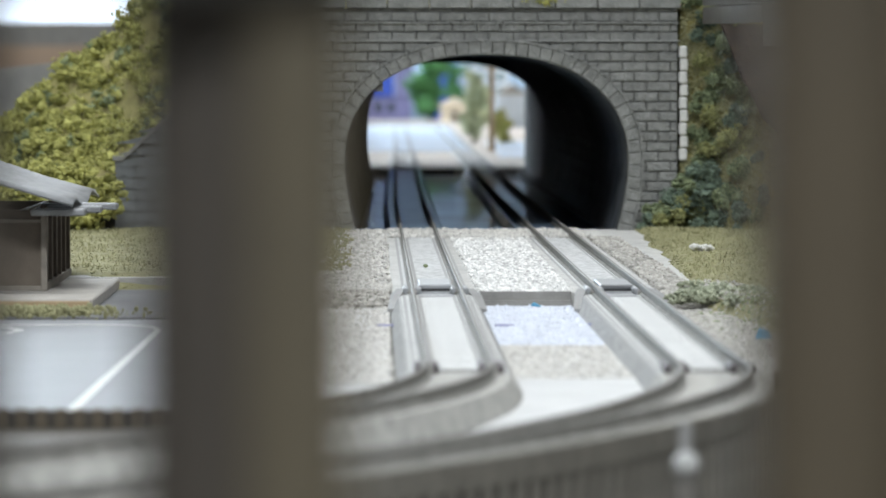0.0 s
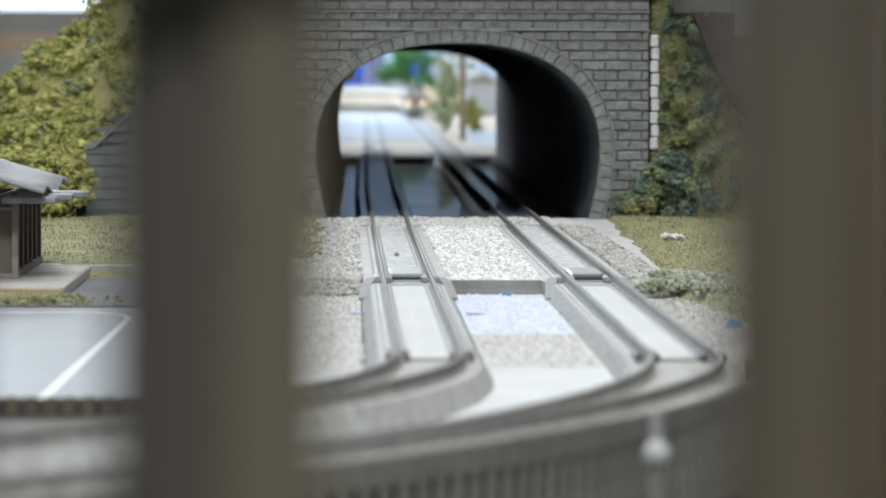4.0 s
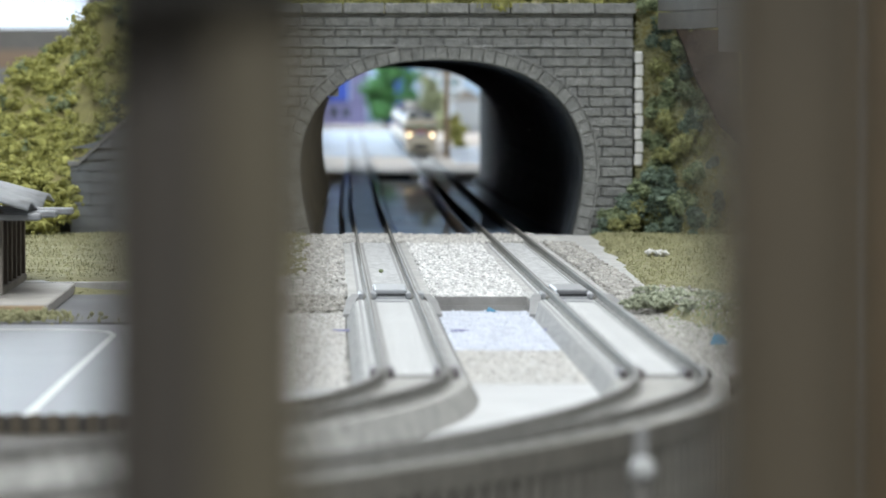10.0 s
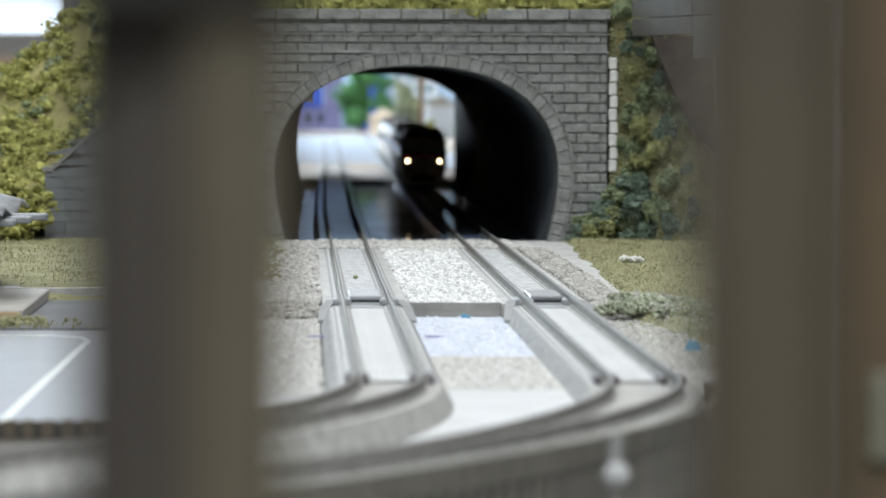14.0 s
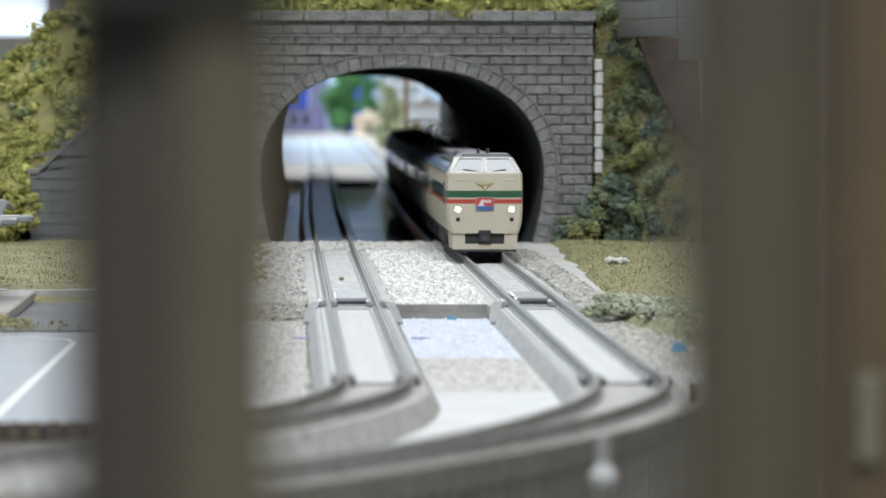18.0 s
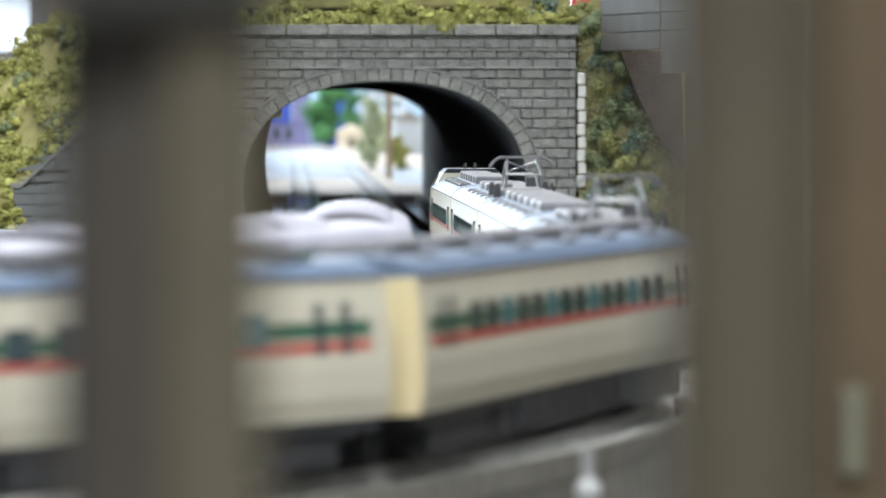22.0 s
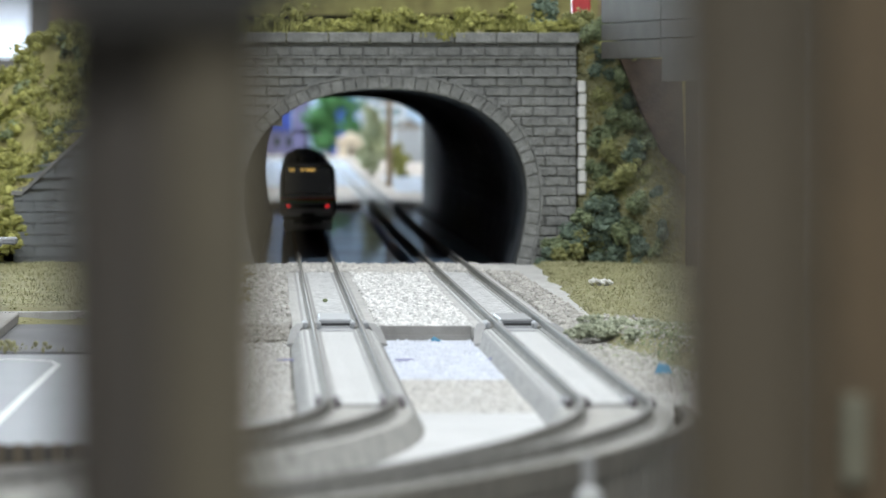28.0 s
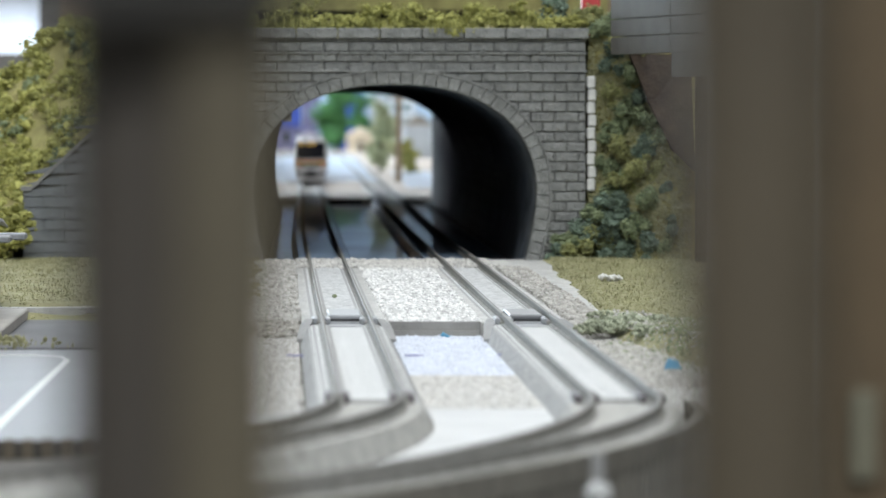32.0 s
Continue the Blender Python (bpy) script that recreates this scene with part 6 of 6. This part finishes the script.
def commuter_car(kind, seed):
    """One car of the white commuter train; +y is its front."""
    c = thing("commuter_car", 0, 0, 0, {"cab": "white commuter cab car with orange and green stripes", "power": "silver commuter car with a raised single-arm pantograph",
                                        "plain": "silver commuter car with orange and green stripes"}[kind], "train car", "commuter cars")
    half = 65.5
    part("body", car_skin(SIDE_B, -half, half - (4 if kind == "cab" else 0)), M_STEEL, c, "silver-white body shell")
    part("roof", car_skin(ROOF_B, -half + 0.2, half - (4 if kind == "cab" else 0.2)), M_ROOF_PALE, c, "pale lilac-grey roof")
    for s in (-1, 1):
        x0, x1 = sorted((s * 9.7, s * 9.89))
        part("orange_stripe", boxes((x0, x1, -half, half - 4, 11.2, 12.4)), M_ORANGE, c)
        part("green_stripe", boxes((x0, x1, -half, half - 4, 10.4, 11.15)), M_LIME, c)
        part("upper_stripe", boxes((*sorted((s * 9.42, s * 9.62)), -half, half - 4, 20.3, 21.3)), M_SIDE_GREEN, c)
        for i in range(4):
            y = -49 + i * 32.6
            d = part("door", boxes((*sorted((s * 9.6, s * 9.9)), y - 4.4, y + 4.4, 6.6, 19.4), bevel=0.1), M_BODY_WHITE, c)
            for o in (-2.1, 2.1):
                part("door_window", boxes((*sorted((s * 9.7, s * 9.95)), y + o - 1.5, y + o + 1.5, 12.8, 18.4), bevel=0.1), M_GLASS, d)
        for y in (-32.7, 0, 32.7):
            part("window", boxes((*sorted((s * 9.5, s * 9.9)), y - 9, y + 9, 13.0, 18.6), bevel=0.1), M_GLASS, c)
    part("chassis", boxes((-8.6, 8.6, -half + 1, half - 3, 4.4, 6.4)), M_UNDER, c)
    bogie(c, -half + 20)
    bogie(c, half - 20)
    underfloor(c, -half + 34, half - 34, seed)
    part("gangway", boxes((-4.4, 4.4, -half - 1.4, -half, 5.5, 22), bevel=0.4), M_UNIT_DARK, c)
    arcs = lambda y0, y1, w, h: loft([[(w * math.cos(a) * 1.0, y, 23.2 + h * math.sin(a)) for a in [math.pi * i / 10 for i in range(11)]] for y in (y0, y1)])
    for y in ((-30, -6, 18, 38) if kind != "power" else (-44, -18, 8)):
        part("cooling_unit", arcs(y - 8, y + 8, 7.2, 3.4), M_ROOF_PALE, c, "rounded pale cooling unit")
        part("unit_grille", arcs(y - 8.25, y - 8.0, 6.4, 2.9), M_ROOF_UNIT, c)
        part("vent_cap", boxes((-2.2, 2.2, y + 9.6, y + 13, 24.6, 26.0), bevel=0.5), M_ROOF_PALE, c)
    if kind == "power":
        y = 46
        p = part("pantograph", boxes((-4.6, 4.6, y - 5, y - 4.2, 25.3, 26.0), (-4.6, 4.6, y + 4.2, y + 5, 25.3, 26.0), (-3.6, -3.0, y - 5, y + 5, 25.3, 25.9), (3.0, 3.6, y - 5, y + 5, 25.3, 25.9)), M_UNIT_DARK, c)
        part("lower_arm", rods(0.5, ((0, y - 4.5, 26), (0, y + 5, 30.0))), M_ROOF_UNIT, p)
        part("upper_arm", rods(0.36, ((0, y + 5, 30.0), (0, y - 3, 34.6))), M_ROOF_UNIT, p)
        bm = boxes((-3.6, 3.6, y - 4.2, y - 3.5, 34.4, 35.1), (-3.6, 3.6, y - 2.3, y - 1.6, 34.4, 35.1), (-2.0, 2.0, y - 3.6, y - 2.2, 33.5, 34.1))
        for s in (-1, 1):
            pts = [(s * 3.6, y - 3, 34.8), (s * 4.8, y - 3, 34.4), (s * 5.6, y - 3, 33.6), (s * 6.0, y - 3, 32.9)]
            for a, b in zip(pts, pts[1:]):
                rod(bm, a, b, 0.4)
        part("collector_head", bm, M_ROOF_UNIT, p)
        for s in (-1, 1):
            for dy in (-7, 7):
                part("insulator", rod(bmesh.new(), (s * 4.2, y + dy, 24.4), (s * 4.2, y + dy, 26.6), 0.6), M_UNIT_DARK, c)
    if kind == "cab":
        f = half
        full = lambda h: [(x, z) for x, z in h] + [(-x, z) for x, z in reversed(h)]
        a = SIDE_B + [(8.7, 23.5), (7.0, 24.4), (3.5, 25.0)]
        b = [(8.6, 6.2), (9.2, 9.0), (9.5, 12), (9.4, 17.0), (8.9, 22.0), (8.0, 23.3), (6.4, 24.1), (3.2, 24.6)]
        part("face", loft([[(x, f - 4, z) for x, z in full(a)], [(x, f - 1.2, z) for x, z in full(a)], [(x, f, z) for x, z in full(b)]]), M_BODY_WHITE, c, "white moulded cab front")
        ms = part("windscreen", boxes((-8.2, 8.2, f - 0.3, f + 0.22, 13.7, 23.2), bevel=0.18), M_SCREEN, c, "large dark windscreen")
        part("screen_surround", boxes((-8.5, 8.5, f - 0.3, f + 0.1, 13.4, 23.5), bevel=0.15), M_UNDER, ms)
        for x0, x1 in ((4.6, 6.6), (1.3, 2.4), (-2.6, 0.7)):
            part("display", boxes((x0, x1, f + 0.2, f + 0.27, 21.7, 22.6)), M_DISPLAY, ms, "lit amber destination display")
        part("orange_stripe", boxes((-9.5, 9.5, f - 0.9, f + 0.12, 11.6, 12.6)), M_ORANGE, c)
        part("green_stripe", boxes((-9.4, 9.4, f - 0.9, f + 0.1, 10.7, 11.5)), M_LIME, c)
        lp = part("lamp_panel", boxes((-7.9, 7.9, f - 0.3, f + 0.1, 8.9, 10.4), bevel=0.1), M_UNDER, c)
        for s in (-1, 1):
            part("tail_light", boxes((*sorted((s * 6.3, s * 7.3)), f + 0.08, f + 0.2, 9.25, 10.05), bevel=0.04), M_TAIL, lp, "lit red tail light")
            part("whistle", rod(bmesh.new(), (s * 3.3, f - 14, 24.4), (s * 3.3, f - 14, 26.6), 0.45), M_UNDER, c)
        part("bumper", boxes((-8.4, 8.4, f - 1.2, f - 0.2, 6.6, 8.6), bevel=0.3), M_BODY_WHITE, c)
        part("skirt", loft([[(-8.2, f - 1.6, 1.3), (8.2, f - 1.6, 1.3), (8.2, f - 0.8, 1.3), (-8.2, f - 0.8, 1.3)], [(-8.6, f - 1.6, 3.6), (8.6, f - 1.6, 3.6), (8.6, f - 0.6, 3.6), (-8.6, f - 0.6, 3.6)]]), M_BODY_WHITE, c)
        for s in (-1, 1):
            part("skirt_wing", boxes((*sorted((s * 5.0, s * 8.6)), f - 1.6, f - 0.7, 3.6, 4.6), bevel=0.2), M_BODY_WHITE, c)
        part("recess", boxes((-8.4, 8.4, f - 6, f - 1.7, 2, 6.6)), M_UNDER, c)
        part("coupler", boxes((-2.4, 2.4, f - 2, f + 0.9, 3.4, 7.2), (-1.2, 1.2, f + 0.6, f + 1.6, 4.0, 6.2), bevel=0.3), M_UNDER, c)
    return c


# seconds, place of the express's nose along the line
EXPRESS = [(0.0, 4934.0), (19.2, 978.8), (20.0, 806.8), (21.0, 589.5), (21.3, 528.0), (22.0, 386.0), (23.0, 178.0), (24.0, -27.0), (25.0, -236.0), (32.0, -1664.0)]


def express_nose_at(t):
    return blend_rows(EXPRESS, t)


# seconds, place of the commuter train's leading end along the line
COMMUTER = [(0.0, -3962.0), (22.0, 790.0), (23.8, 1189.0), (24.0, 1238.0), (25.0, 1475.0), (25.5, 1600.0), (28.0, 2216.0), (29.0, 2463.0), (30.0, 2733.0), (31.0, 3010.0), (32.0, 3288.0)]


def commuter_nose_at(t):
    return blend_rows(COMMUTER, t)


def car_pose(s_front, s_rear, R):
    """Pose of a car whose two bogies stand at these places; +y points to the front bogie."""
    xa, ya, _ = line_point(s_front, R)
    xb, yb, _ = line_point(s_rear, R)
    za, zb = lift_at(s_front), lift_at(s_rear)
    outer = 1 if s_front > s_rear else -1
    lean = -outer * (cant_at(s_front) + cant_at(s_rear)) / 2
    level = pose((xa + xb) / 2 * MM, (ya + yb) / 2 * MM, (za + zb) / 2 * MM, math.degrees(math.atan2(za - zb, 94.0)), 0, math.degrees(math.atan2(-(xa - xb), ya - yb)))
    return level @ pose(-outer * 4.8 * MM, 0, 0, 0, lean, 0) @ pose(outer * 4.8 * MM, 0, 0)


kinds_a = ["cab", "plain", "power", "plain", "power", "cab"]
express = []
first = {}
for i, kind in enumerate(kinds_a):
    if kind not in first:
        first[kind] = car = express_car(kind, i)
    else:
        car = copy_thing(first[kind], pose(0, 0, 0))
    express.append(car)
tagged(express[5], "trailing cream express cab car facing backwards")

kinds_b = ["cab", "plain", "power", "cab"]
commuter = []
first = {}
for i, kind in enumerate(kinds_b):
    if kind not in first:
        first[kind] = car = commuter_car(kind, i + 20)
    else:
        car = copy_thing(first[kind], pose(0, 0, 0))
    commuter.append(car)
tagged(commuter[3], "trailing white commuter cab car with lit tail lights")


def motions():
    times = [i * 0.2 for i in range(161)]
    for i, car in enumerate(express):
        rows = []
        for t in times:
            mid = express_nose_at(t) + PITCH_A * i + PITCH_A / 2
            a, b = mid - 47.0, mid + 47.0
            rows.append((t, car_pose(b, a, RR) if i == 5 else car_pose(a, b, RR)))
        walk(car, rows)
    for i, car in enumerate(commuter):
        rows = []
        for t in times:
            mid = commuter_nose_at(t) - PITCH_B * i - PITCH_B / 2
            a, b = mid + 46.0, mid - 46.0
            rows.append((t, car_pose(b, a, RL) if i == 3 else car_pose(a, b, RL)))
        walk(car, rows)


motions()
